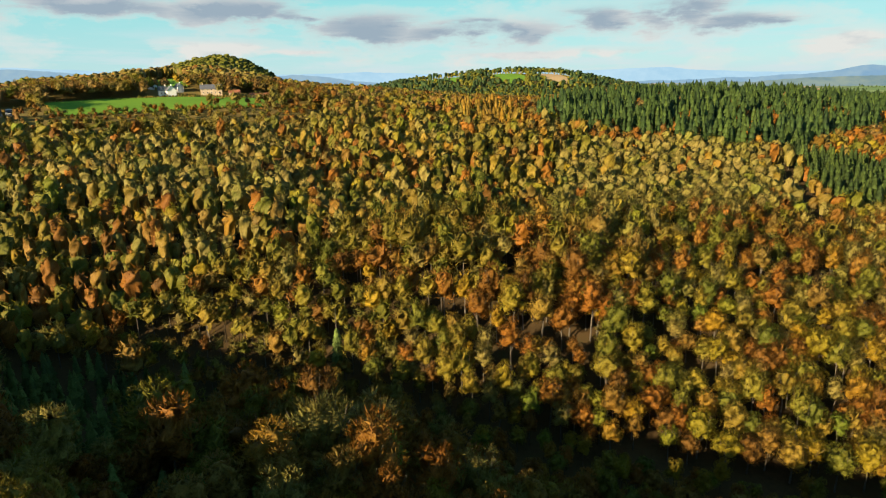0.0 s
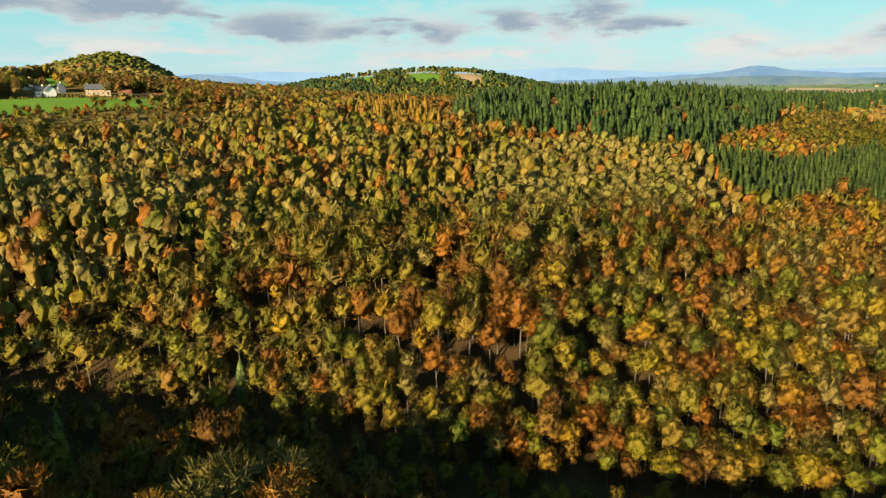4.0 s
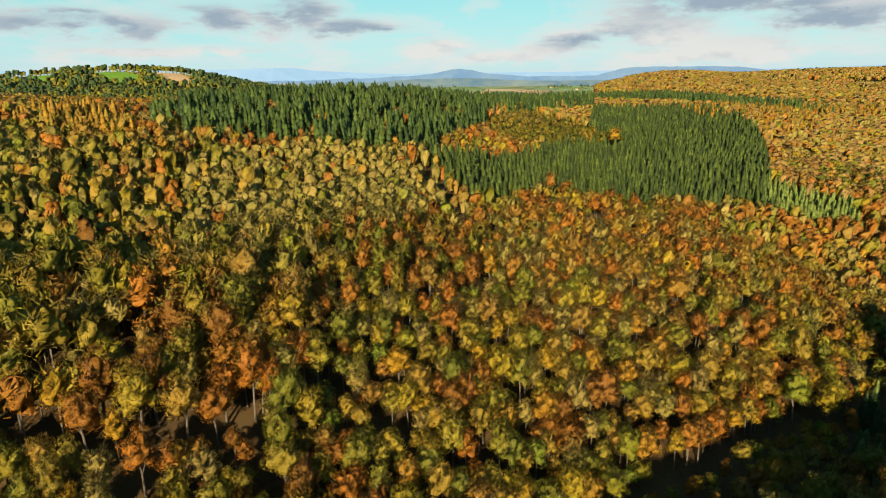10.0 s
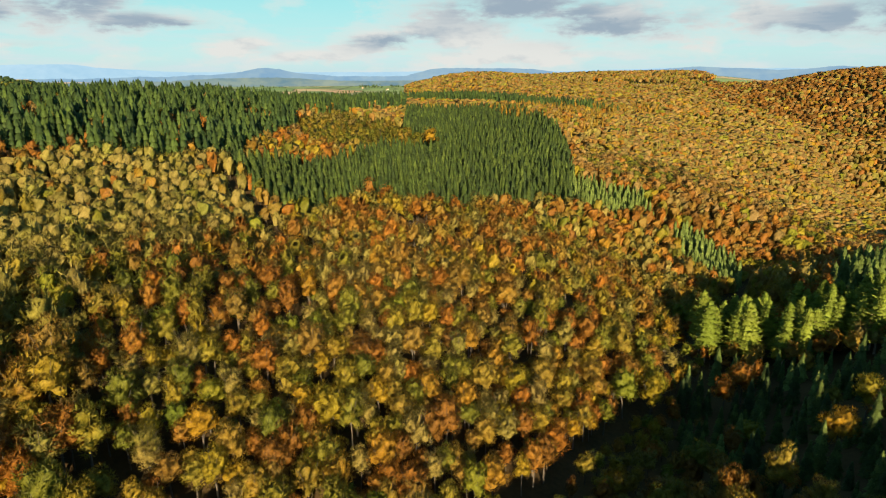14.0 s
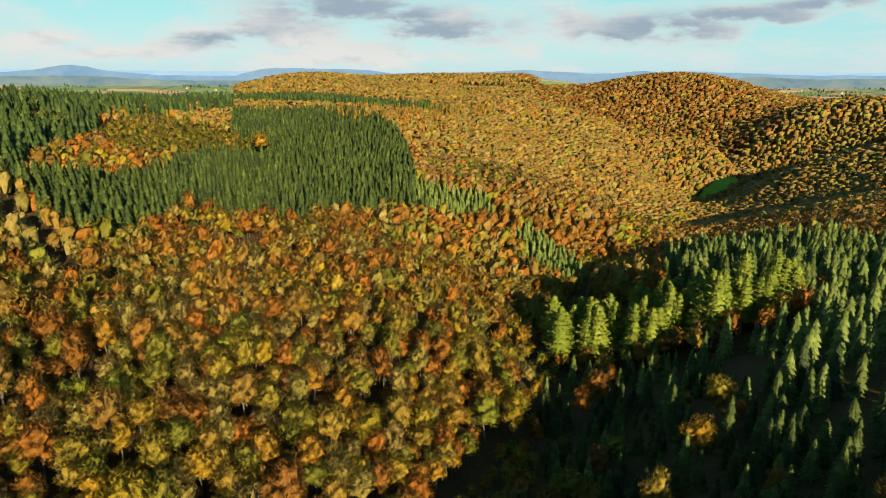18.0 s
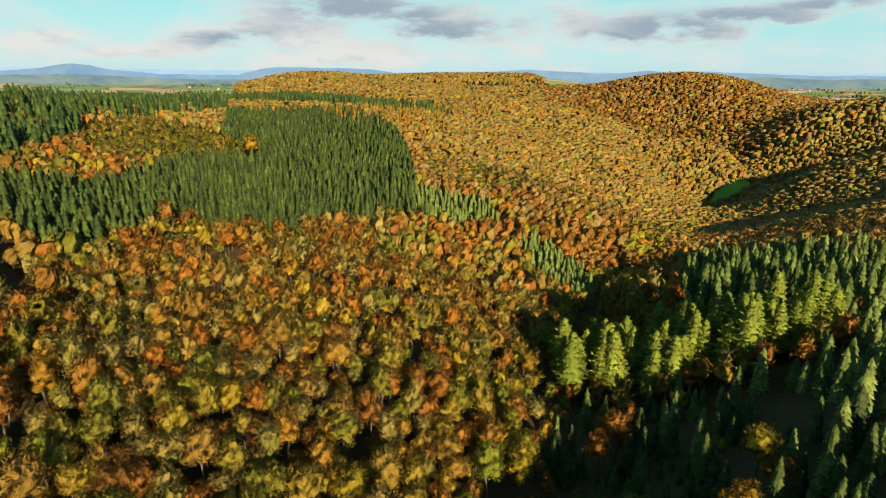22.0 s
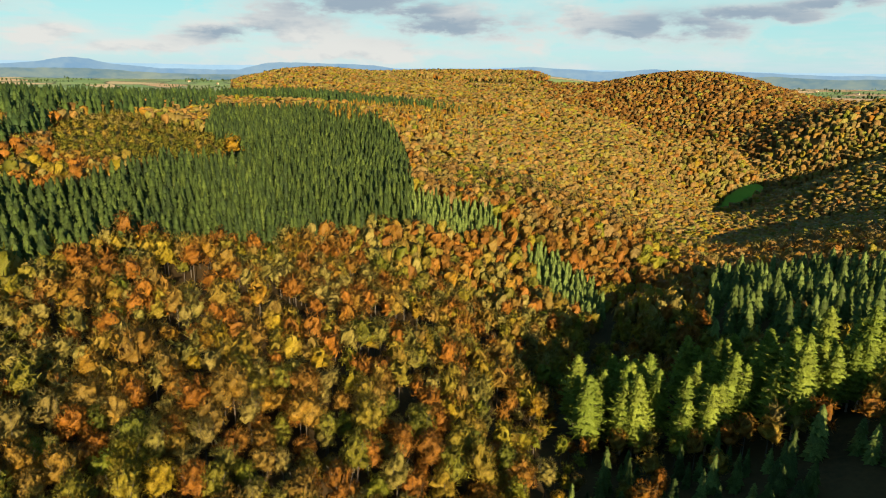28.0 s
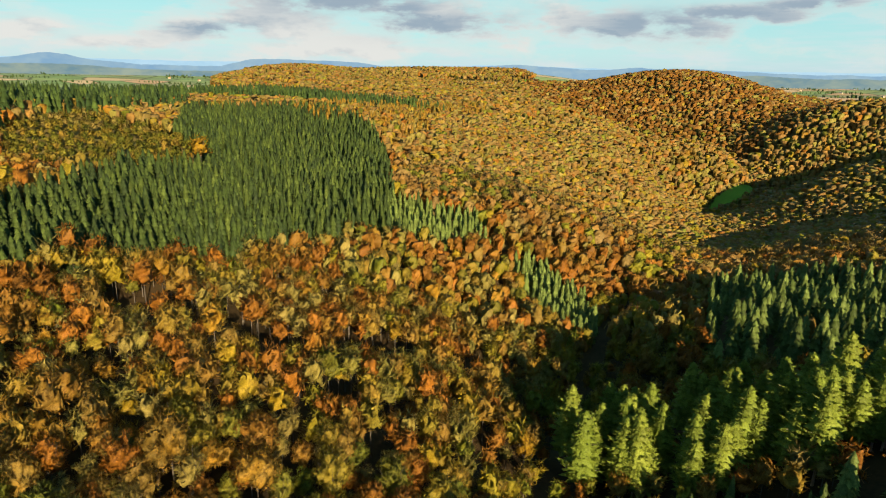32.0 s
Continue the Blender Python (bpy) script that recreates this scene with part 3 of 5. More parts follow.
def patterns(shape, many):
    made = {}
    for level in range(4):
        n, s, (a, b) = TUFTS[level], SPAN[level], SKIN[level]
        fill = (0.77, 0.77, 0.86, 0.86)[level]
        spokes, tiers = ((9, 10), (7, 8), (5, 6), (4, 4))[level]
        row = []
        for i in range(many if level < 3 else max(2, many // 2)):
            r = np.random.default_rng(100 * i + 7 * level + sum(map(ord, shape)))
            if shape == "round":
                row.append(broad_crown(r, 16.5, 4.5, n, s, a, b, fill))
            elif shape == "tall":
                row.append(broad_crown(r, 18.0, 4.0, n, s * 0.95, a, b, fill))
            elif shape == "thin":
                row.append(broad_crown(r, 15.0, 3.5, n // 6, s * 0.8, a, b, 0.76))
                if level < 3:
                    row[-1] = joined(row[-1], twig_crown(r, 17.0, 4.2, int(n * 0.95), s * 1.3))
            elif shape == "cone":
                row.append(cone_crown(r, 14.0, 2.75, n // 5, s * 1.0, spokes, tiers, 0.05, 0.42, 0.56))
            elif shape == "slim":
                row.append(cone_crown(r, 22.0, 3.2, n // 3, s * 1.1, spokes, tiers, 0.10, 0.25, 0.75))
            elif shape == "small":
                row.append(cone_crown(r, 9.5, 1.9, n // 5, s * 0.9, spokes, max(3, tiers - 3), 0.03, 0.2, 0.85))
            else:
                row.append(pine_boughs(r, 27.0, 6.0, int(n * (1.6, 3.0, 6, 9)[level]) + 60, s * (1.3, 1.1, 0.9, 0.6)[level])[0])
                row[-1] = joined(row[-1], cone_crown(r, 26.5, 5.6, n // 2, s * 1.3, spokes + 1, tiers + 1, 0.24, -0.12, 0.62))
        made[level] = row
    return made


SHAPES = {s: patterns(s, m) for s, m in (("round", 6), ("tall", 5), ("thin", 5), ("cone", 4), ("slim", 3), ("small", 3), ("bough", 5))}


def planted(pattern, x, y, z, scale, turn, squash, broad=1.0):
    """All the trees of one pattern at once: vertices and faces."""
    c, s = np.cos(turn), np.sin(turn)
    v = pattern[0][None] * np.stack([scale * broad, scale * broad, scale * squash], -1)[:, None]
    out = np.empty(v.shape, np.float32)
    out[..., 0] = v[..., 0] * c[:, None] - v[..., 1] * s[:, None] + x[:, None]
    out[..., 1] = v[..., 0] * s[:, None] + v[..., 1] * c[:, None] + y[:, None]
    out[..., 2] = v[..., 2] + z[:, None]
    face = np.empty(v.shape, np.float32)
    for k, (p, q) in enumerate(((c, -s), (s, c))):
        face[..., k] = pattern[2][None, :, 0] * p[:, None] + pattern[2][None, :, 1] * q[:, None]
    face[..., 2] = pattern[2][None, :, 2]
    step = len(pattern[0]) * np.arange(len(x))
    return out.reshape(-1, 3), (pattern[1][None] + step[:, None, None]).reshape(-1, 3), face.reshape(-1, 3)


def within(x, y, poly):
    """Which of the points lie in the polygon."""
    hit = np.zeros(np.shape(x), bool)
    for (x0, y0), (x1, y1) in zip(poly, poly[1:] + poly[:1]):
        hit ^= ((y0 > y) != (y1 > y)) & (x < (x1 - x0) * (y - y0) / (y1 - y0 + 1e-9) + x0)
    return hit


def lattice_noise(x, y, size, seed):
    """Smooth value noise, 0 to 1, over the plan."""
    table = np.random.default_rng(seed).uniform(0, 1, (64, 64))
    u, v = x / size, y / size
    i, j = np.floor(u).astype(int), np.floor(v).astype(int)
    a, b = u - i, v - j
    a, b = a * a * (3 - 2 * a), b * b * (3 - 2 * b)
    g = lambda p, q: table[p % 64, q % 64]
    return (g(i, j) * (1 - a) + g(i + 1, j) * a) * (1 - b) + (g(i, j + 1) * (1 - a) + g(i + 1, j + 1) * a) * b


# ---- the plan of the woods ----
SPRUCE = [(-227, 309), (-184, 278), (-155, 262), (-132, 300), (-77, 327), (-36, 430), (34, 455), (36, 482), (-20, 492), (-33, 580), (-50, 640), (-100, 720), (-215, 650), (-170, 500), (-160, 415), (-176, 343), (-202, 327)]
BIRCH = [(-215, 398), (-174, 415), (-138, 445), (-152, 505), (-200, 555), (-262, 566), (-262, 480)]
DARK_RIDGE = [(-340, 185), (-400, 240), (-520, 420), (-480, 620), (-330, 760), (-230, 700), (-215, 640), (-270, 510), (-258, 495), (-240, 420), (-215, 313), (-244, 262), (-281, 226)]
DARK_STRIP = [(-330, 700), (-100, 745), (20, 850), (-20, 900), (-340, 830)]
LARCH_WEST = [(-418, 140), (-431, 190), (-373, 200), (-320, 166), (-342, 128)]
LARCH_EAST = [(-133, 690), (-105, 650), (-56, 665), (-20, 625), (0, 700), (12, 800), (78, 967), (70, 1000), (-64, 827)]
EDGE_STRIP = [(52, 437), (66, 452), (94, 417), (88, 362), (70, 374)]
BLUE_YOUNG = [(-22, 490), (32, 484), (40, 452), (6, 444), (-24, 444)]
KNOLL = [(112, 306), (170, 436), (230, 440), (290, 360), (240, 250), (150, 232), (140, 280)]
PINES = [(36, 254), (50, 240), (62, 236), (80, 228), (98, 221), (120, 222), (150, 244), (150, 264), (125, 262), (90, 266), (60, 276)]
YOUNG_EAST = [(27, 172), (40, 212), (50, 226), (62, 230), (80, 222), (98, 215), (112, 214), (118, 180), (150, 150), (95, 90), (45, 105), (30, 140)]
EAST_SPRUCE = [(100, 212), (122, 218), (152, 240), (165, 262), (240, 250), (230, 150), (170, 105), (100, 110), (86, 140)]
YOUNG_WEST = [(-185, -130), (-175, -95), (-150, -63), (-129, -70), (-108, -115)]
YOUNG_LOW = [(-60, -98), (-80, -95), (-84, -62), (-52, -62)]
BARE_SLOPE = [(-385, -125), (-380, 5), (-262, 5), (-240, -44), (-288, -118)]
ASH_PATCH = [(-280, 165), (-276, 222), (-218, 300), (-160, 256), (-140, 153), (-194, 98)]
FIELD_WEST = [(-473, -133), (-507, -96), (-510, -40), (-505, -5), (-508, 32), (-498, 49), (-446, 15), (-441, -30), (-436, -71), (-428, -121)]
FIELD_UPPER = [(-600, -70), (-660, -30), (-560, -28), (-540, -52)]
FIELD_STUBBLE = [(-640, -210), (-660, -165), (-520, -150), (-505, -185)]
FIELD_VALLEY = [(362, 885), (385, 912), (430, 930), (500, 985), (540, 1020), (555, 1000), (505, 955), (445, 912), (400, 888)]
FIELDS_FAR = [[(-1180, 560), (-1330, 520), (-1370, 600), (-1290, 660)], [(-1110, 640), (-1260, 670), (-1250, 740), (-1120, 730)], [(-1050, 730), (-1190, 760), (-1170, 830), (-1060, 800)], [(250, 1880), (420, 1900), (440, 1980), (230, 1970)], [(480, 1860), (600, 1880), (590, 1960), (470, 1950)], [(60, 1800), (190, 1830), (180, 1900), (40, 1890)], [(-140, 1820), (-10, 1840), (-20, 1910), (-150, 1900)]]
OLD_TREES = [(-190, -10), (-200, 60), (-150, 85), (-95, 75), (-95, 45), (-140, 10)]
VALLEY_WOOD = [(-190, -140), (-150, -60), (-100, -25), (-40, -10), (-30, -100), (-100, -150)]
OLIVE = [(-20, 560), (60, 640), (95, 560), (70, 500), (-10, 510)]
FAR_GREEN = [[(300, 1330), (420, 1290), (450, 1180), (380, 1150), (330, 1240)], [(150, 1300), (260, 1310), (250, 1220), (160, 1230)]]
OPEN = [FIELD_WEST, FIELD_UPPER, FIELD_STUBBLE, FIELD_VALLEY] + FIELDS_FAR
YARD = [(-530, -64), (-530, 34), (-508, 34), (-508, -62)]
GAPS = [(-556, -60, 11), (-602, -91, 13), (-519, -150, 12), (-537, -38, 8), (-440, -150, 15), (-140, 216, 7), (-150, 228, 7), (-160, 240, 8), (-172, 255, 9), (-188, 267, 9), (-203, 280, 9), (-26, 571, 5), (-25, 550, 5), (-25, 530, 5), (-25, 508, 5)]
# ---- ground ----


def reach(lo, hi, step, far):
    core = np.arange(lo, hi + 1, step)
    grow = step * np.cumsum(1.16 ** np.arange(1, 60))
    grow = grow[grow < far]
    return np.concatenate([lo - grow[::-1], core, hi + grow])


gx, gy = reach(-720, 720, 13, 4200), reach(-320, 1250, 13, 3600)
mx, my = np.meshgrid(gx, gy)
mz = ground(mx, my)
me = bpy.data.meshes.new("ground")
w = len(gx)
idx = np.arange(len(gx) * len(gy)).reshape(len(gy), w)
faces = np.stack([idx[:-1, :-1], idx[:-1, 1:], idx[1:, 1:], idx[1:, :-1]], -1).reshape(-1, 4)
me.from_pydata(np.stack([mx, my, mz], -1).reshape(-1, 3).tolist(), [], faces.tolist())
me.materials.append(LITTER)
me.materials.append(LOWLAND)
me.materials.append(HEATH)
mid = np.stack([(mx[:-1, :-1] + mx[1:, 1:]) / 2, (my[:-1, :-1] + my[1:, 1:]) / 2], -1).reshape(-1, 2)
off = np.hypot(mid[:, 0], mid[:, 1] - 800)
which = np.where((off > 1480) | ((mid[:, 0] < -150) & (mid[:, 1] > 1100) & (np.hypot(mid[:, 0] + 100, mid[:, 1] - 2000) > 560)), 1, 0)
# far floor coloured lighter, so shaded gaps between crowns look less dark
which[(which == 0) & (np.hypot(mid[:, 0], mid[:, 1] - 60) > 400)] = 2
which[((mid[:, 0] > 750) & (mid[:, 1] > 1550)) | ((mid[:, 0] > 300) & (mid[:, 1] > 1880))] = 1
me.polygons.foreach_set("material_index", which.astype(np.int32))
me.polygons.foreach_set("use_smooth", np.ones(len(me.polygons), bool))
tagged(new("ground", me), "wooded hills and valley floor under brown leaf litter", "ground", kind="structure")


def draped(name, poly, material, label, lift=0.25, step=6.0):
    """A field: a thin sheet laid on the ground within a polygon."""
    p = np.array(poly, float)
    lo, hi = p.min(0), p.max(0)
    bm = bmesh.new()
    bm.faces.new([bm.verts.new((x, y, 0)) for x, y in poly])
    for axis in (0, 1):
        c = lo[axis] + step
        while c < hi[axis]:
            n = [0, 0, 0]
            n[axis] = 1
            o = [0, 0, 0]
            o[axis] = c
            bmesh.ops.bisect_plane(bm, geom=bm.verts[:] + bm.edges[:] + bm.faces[:], plane_co=o, plane_no=n)
            c += step
    co = np.array([v.co[:] for v in bm.verts])
    for v, z in zip(bm.verts, ground(co[:, 0], co[:, 1]) + lift):
        v.co.z = z
    bmesh.ops.recalc_face_normals(bm, faces=bm.faces)
    if sum(f.normal.z for f in bm.faces) < 0:
        bmesh.ops.reverse_faces(bm, faces=bm.faces)
    m = bpy.data.meshes.new(name)
    bm.to_mesh(m)
    bm.free()
    m.materials.append(material)
    return tagged(new(name, m), label, "field", kind="structure")


draped("field_1", FIELD_WEST, PASTURE, "bright green sunlit pasture on the plateau edge", 0.5, 12)
draped("field_2", FIELD_UPPER, PASTURE, "small green pasture below the wooded hill", 0.5, 12)
draped("field_3", FIELD_STUBBLE, STUBBLE, "pale stubble field beside the farm", 0.5, 14)
draped("field_4", FIELD_VALLEY, PASTURE, "green meadow on the valley floor", 0.5, 14)
for i, poly in enumerate(FIELDS_FAR):
    draped("field_%d" % (5 + i), poly, PASTURE if i % 3 < 2 else STUBBLE, "distant hillside pasture between hedges" if i % 3 < 2 else "distant pale stubble field", 1.0, 25)

# ---- where each tree stands ----


RIDE = [(-100, 281), (-81, 276), (-59, 272), (-40, 255), (-20, 285), (1, 308), (18, 310), (34, 327)]


def scatter(step, lo, hi, seed):
    """Uneven planting over a rectangle, on a grid that lies askew."""
    r = np.random.default_rng(seed)
    cx, cy = (lo[0] + hi[0]) / 2, (lo[1] + hi[1]) / 2
    half = math.hypot(hi[0] - lo[0], hi[1] - lo[1]) / 2
    u, v = np.meshgrid(np.arange(-half, half, step), np.arange(-half, half, step * 0.93))
    u[::2] += step / 2
    u = u.ravel() + r.uniform(-0.38, 0.38, u.size) * step
    v = v.ravel() + r.uniform(-0.38, 0.38, v.size) * step
    a = 0.43 + seed * 0.37
    x, y = cx + u * math.cos(a) - v * math.sin(a), cy + u * math.sin(a) + v * math.cos(a)
    k = (x > lo[0]) & (x < hi[0]) & (y > lo[1]) & (y < hi[1])
    return x[k], y[k]


def woods():
    """Plan of all trees: place, size, kind of crown, leaf hue and level of leaf size."""
    bands = [(5.7, 0, 240, 1), (5.7, 240, 400, 2), (5.8, 400, 820, 3), (6.6, 820, 1250, 4), (9.6, 1250, 2450, 5)]
    rows = []
    for step, near, far, seed in bands:
        x, y = scatter(step, (-min(far, 1700), -min(far, 330)), (min(far, 1150), far), seed)
        d = np.hypot(x - 10, y - 5)
        az = np.degrees(np.arctan2(x - 10, y + 40))
        keep = (d >= near) & (d < far) & (az > -140) & (az < 44)
        rows.append(np.stack([x[keep], y[keep], d[keep]], -1))
    # unseen woods behind the flight, added for the shadow they cast
    x, y = scatter(9.0, (-330, -480), (330, 130), 9)
    az = np.degrees(np.arctan2(x - 10, y + 40))
    keep = ~((az > -140) & (az < 44)) & (np.hypot(x, y + 100) < 420)
    rows.append(np.stack([x[keep], y[keep], np.full(keep.sum(), 500.0)], -1))
    p = np.concatenate(rows)
    # conifer stands are planted closer
    stands = [SPRUCE, KNOLL, DARK_RIDGE, DARK_STRIP, EDGE_STRIP, BLUE_YOUNG]
    inside = np.zeros(len(p), bool)
    for poly in stands:
        inside |= within(p[:, 0], p[:, 1], poly)
    inside &= ~within(p[:, 0], p[:, 1], BIRCH)
    p = p[~inside]
    x, y = scatter(5.0, (-540, 160), (300, 920), 21)
    inside = np.zeros(len(x), bool)
    for poly in stands:
        inside |= within(x, y, poly)
    inside &= ~within(x, y, BIRCH)
    p = np.concatenate([p, np.stack([x[inside], y[inside], np.hypot(x[inside] - 10, y[inside] - 5)], -1)])
    x, y, d = p.T
    clear = np.zeros(len(x), bool)
    for poly in OPEN + [YARD]:
        clear |= within(x, y, poly)
    for cx, cy, cr in GAPS:
        clear |= np.hypot(x - cx, y - cy) < cr
    # the grassy ride through the beeches
    for (x0, y0), (x1, y1) in zip(RIDE, RIDE[1:]):
        t = np.clip(((x - x0) * (x1 - x0) + (y - y0) * (y1 - y0)) / ((x1 - x0) ** 2 + (y1 - y0) ** 2), 0, 1)
        clear |= np.hypot(x - x0 - t * (x1 - x0), y - y0 - t * (y1 - y0)) < 7.0
    clear |= d > 2420
    az = np.degrees(np.arctan2(x - 10, y + 40))
    clear |= (d > 900) & (az < -18) & (np.hypot(x + 1264, y - 735) > 430)
    clear |= (x < -860) & (y < 350)
    clear |= ((x > 760) & (y > 1560)) | ((x > 300) & (y > 1880))
    clear |= (d > 500) & ((az < -110) | (az > 39))
    x, y, d = x[~clear], y[~clear], d[~clear]
    # far slopes that fall away behind a crest are left bare
    away = np.stack([x, y - 40.0], -1) / (np.hypot(x, y - 40.0)[:, None] + 1e-6)
    z0, z1 = ground(x, y), ground(x + away[:, 0] * 30, y + away[:, 1] * 30)
    seen = (d < 1080) | ((z1 - z0) / 30 > (z0 - 240) / np.maximum(d, 1) - 0.07)
    return x[seen], y[seen], d[seen]


# trees that stand out by their colour: place, kind, crown, size and hue
MARKED = [(-21, 77, "maple", "round", 0.85, 0.85, "lime-green maple on the shaded gully edge"), (-132, 452, "maple", "round", 1.5, 0.02, "orange-yellow tree standing alone in the spruces"), (67, 143, "maple", "round", 1.15, 0.0, "golden tree alone in the young spruce clearing"), (-144, -26, "spruce", "cone", 1.15, 1.0, "pale sunlit spruce rising from the shaded valley"), (-67, -37, "pine", "bough", 0.92, 1.0, "light green pine catching the sun in the valley"), (-49, -35, "maple", "tall", 1.05, 0.4, "yellow tree catching the sun in the valley"), (-192, 78, "maple", "slim", 0.85, 0.55, "slender yellow-green poplar among browner trees"), (-151, 292, "maple", "round", 0.72, 0.6, "lime-yellow tree before the spruces"), (55, 197, "beech", "round", 1.15, 0.45, "orange beech at the foot of the pines"), (48, 190, "beech", "round", 1.0, 0.4, "small orange beech at the foot of the pines"), (135, 429, "beech", "round", 0.95, 0.65, "tan beech alone in the shaded hollow"), (126, 422, "beech", "round", 0.8, 0.5, "brown beech in the shaded hollow"), (-96, 165, "maple", "round", 1.0, 0.05, "orange-yellow maple on the slope"), (-43, 160, "beech", "round", 0.85, 0.02, "dark russet beech among tan trees"), (-95, 58, "maple", "round", 0.8, 1.0, "fresh green tree on the orange slope"), (-138, 34, "maple", "round", 1.1, 0.5, "large yellow-green tree on the slope"), (-112, 47, "beech", "round", 1.15, 0.4, "large orange beech on the slope"), (-128, 20, "beech", "round", 1.15, 0.2, "large rust beech on the slope"), (-110, 22, "beech", "tall", 1.1, 0.42, "tall orange beech above the gully"), (-70, 193, "beech", "round", 0.95, 0.4, "vivid orange beech on the hillside"), (-301, 169, "beech", "round", 0.95, 0.85, "golden beech below the dark ridge"), (-292, 178, "beech", "round", 0.95, 0.45, "orange beech below the dark ridge"), (-80, 20, "ash", "thin", 0.9, 0.4, "pale half-bare tree above the shaded gully"), (34, 250, "maple", "tall", 0.9, 0.05, "golden tree on the gully edge"), (23, 178, "maple", "round", 1.05, 0.4, "yellow tree on the gully edge"), (86, 100, "beech", "round", 1.05, 0.6, "brown tree in the shaded clearing"), (82, 166, "maple", "round", 1.1, 0.5, "olive-yellow tree above the young spruces"), (24, 184, "maple", "round", 1.15, 0.55, "broad yellow-green tree at the mouth of the gully"), (32, 212, "ash", "thin", 1.0, 0.4, "pale half-bare tree on the gully edge"), (137, 223, "beech", "round", 1.15, 0.42, "orange beech among dark spruces"), (152, 276, "maple", "round", 1.1, 0.3, "yellow tree below the tall pines")]


wx, wy, wd = woods()
free = np.ones(len(wx), bool)
for row in MARKED:
    free &= np.hypot(wx - row[0], wy - row[1]) > 5.2 * row[4]
wx, wy, wd = wx[free], wy[free], wd[free]
count = len(wx)
dice = rng.uniform(0, 1, (6, count))
patch = lattice_noise(wx, wy, 46.0, 3) * 0.6 + lattice_noise(wx, wy, 17.0, 4) * 0.4
patch2 = lattice_noise(wx, wy, 60.0, 8) * 0.5 + lattice_noise(wx, wy, 21.0, 9) * 0.5
KINDS = ["beech", "oak", "ash", "maple", "larch", "spruce", "fir", "pine", "birch"]
FORMS = ["round", "tall", "thin", "cone", "slim", "small", "bough"]
kind = np.zeros(count, int)
form = np.where(dice[0] < np.where((wx < -90) & (wy < 200), 0.35, 0.7), 0, 1)
size = 0.66 + 0.42 * dice[1] ** 1.3 + 0.2 * (patch2 - 0.5)
tint = np.clip(0.16 + 0.62 * dice[2] + 0.55 * (patch - 0.5), 0, 1)
# the default mixed wood: rust and orange beech, olive oak, grey thin ash, a few yellow maples
oaky = np.clip(0.31 + 0.26 * ((wx < -90) & (wy < 200)) + 0.9 * (patch2 - 0.5) - 0.14 * (wy > 420), 0, 1)
kind[dice[3] < oaky] = 1
ashy = np.clip(0.27 + 0.8 * (patch - 0.5) - 0.08 * (wy > 450), 0.04, 1)
kind[dice[4] < ashy] = 2
kind[dice[5] < 0.08] = 3
form[kind == 2] = np.where(dice[0][kind == 2] < 0.7, 2, 1)
olive = (kind == 1) & (wx < -90) & (wy < 200)
tint[olive] *= 0.75
# yellow-green trees along the sunny lip of the gully
lip = np.full(count, 1e9)
for (x0, y0, _), (x1, y1, _) in zip(GULLY[2:9], GULLY[3:10]):
    t = np.clip(((wx - x0) * (x1 - x0) + (wy - y0) * (y1 - y0)) / ((x1 - x0) ** 2 + (y1 - y0) ** 2), 0, 1)
    lip = np.minimum(lip, np.hypot(wx - x0 - t * (x1 - x0), wy - y0 - t * (y1 - y0)))
pickm = (lip < 13) & (dice[4] < 0.5)
kind[pickm] = 3
tint[pickm] = 0.3 + 0.6 * dice[2][pickm]
# the floor of the gully is open
drop = ((lip < 3.0) & (wy > 30) & (wy < 420)) | (rng.uniform(0, 1, count) < 0.03)


def zone(poly, k, f, s, t, share=1.0):
    m = within(wx, wy, poly) & (dice[4] < share)
    kind[m] = KINDS.index(k)
    form[m] = FORMS.index(f)
    size[m] = s[0] + (s[1] - s[0]) * dice[1][m]
    tint[m] = t[0] + (t[1] - t[0]) * dice[2][m]


zone(BARE_SLOPE, "ash", "tall", (0.75, 1.05), (0.0, 1.0), 0.6)
zone(ASH_PATCH, "ash", "round", (0.75, 0.95), (0.2, 1.0), 0.85)
zone(DARK_RIDGE, "fir", "cone", (1.05, 1.65), (0.0, 1.0), 0.82)
zone(DARK_STRIP, "fir", "cone", (1.1, 1.5), (0.0, 1.0), 0.94)
zone(SPRUCE, "spruce", "cone", (0.9, 1.15), (0.0, 0.72))
zone(BIRCH, "oak", "tall", (0.42, 0.7), (0.0, 0.55))
zone(OLIVE, "oak", "round", (0.7, 0.95), (0.0, 0.3), 0.7)
for poly in FAR_GREEN:
    zone(poly, "maple", "round", (1.0, 1.3), (0.85, 1.0), 0.8)
zone(LARCH_WEST, "larch", "cone", (0.9, 1.25), (0.0, 1.0), 0.55)
zone(LARCH_EAST, "larch", "cone", (0.8, 1.1), (0.0, 1.0), 0.6)
zone(EDGE_STRIP, "spruce", "cone", (0.85, 1.1), (0.85, 1.0))
zone(BLUE_YOUNG, "spruce", "cone", (0.7, 0.9), (0.9, 1.0))
zone(KNOLL, "spruce", "cone", (1.05, 1.6), (0.5, 1.0), 0.97)
zone(YOUNG_EAST, "spruce", "small", (0.7, 1.65), (0.3, 1.0), 0.93)
zone(EAST_SPRUCE, "spruce", "cone", (0.8, 1.4), (0.75, 1.0), 0.9)
zone(YOUNG_WEST, "spruce", "small", (0.7, 1.5), (0.3, 1.0), 0.85)
zone(YOUNG_LOW, "spruce", "small", (0.7, 1.5), (0.4, 1.0), 0.8)
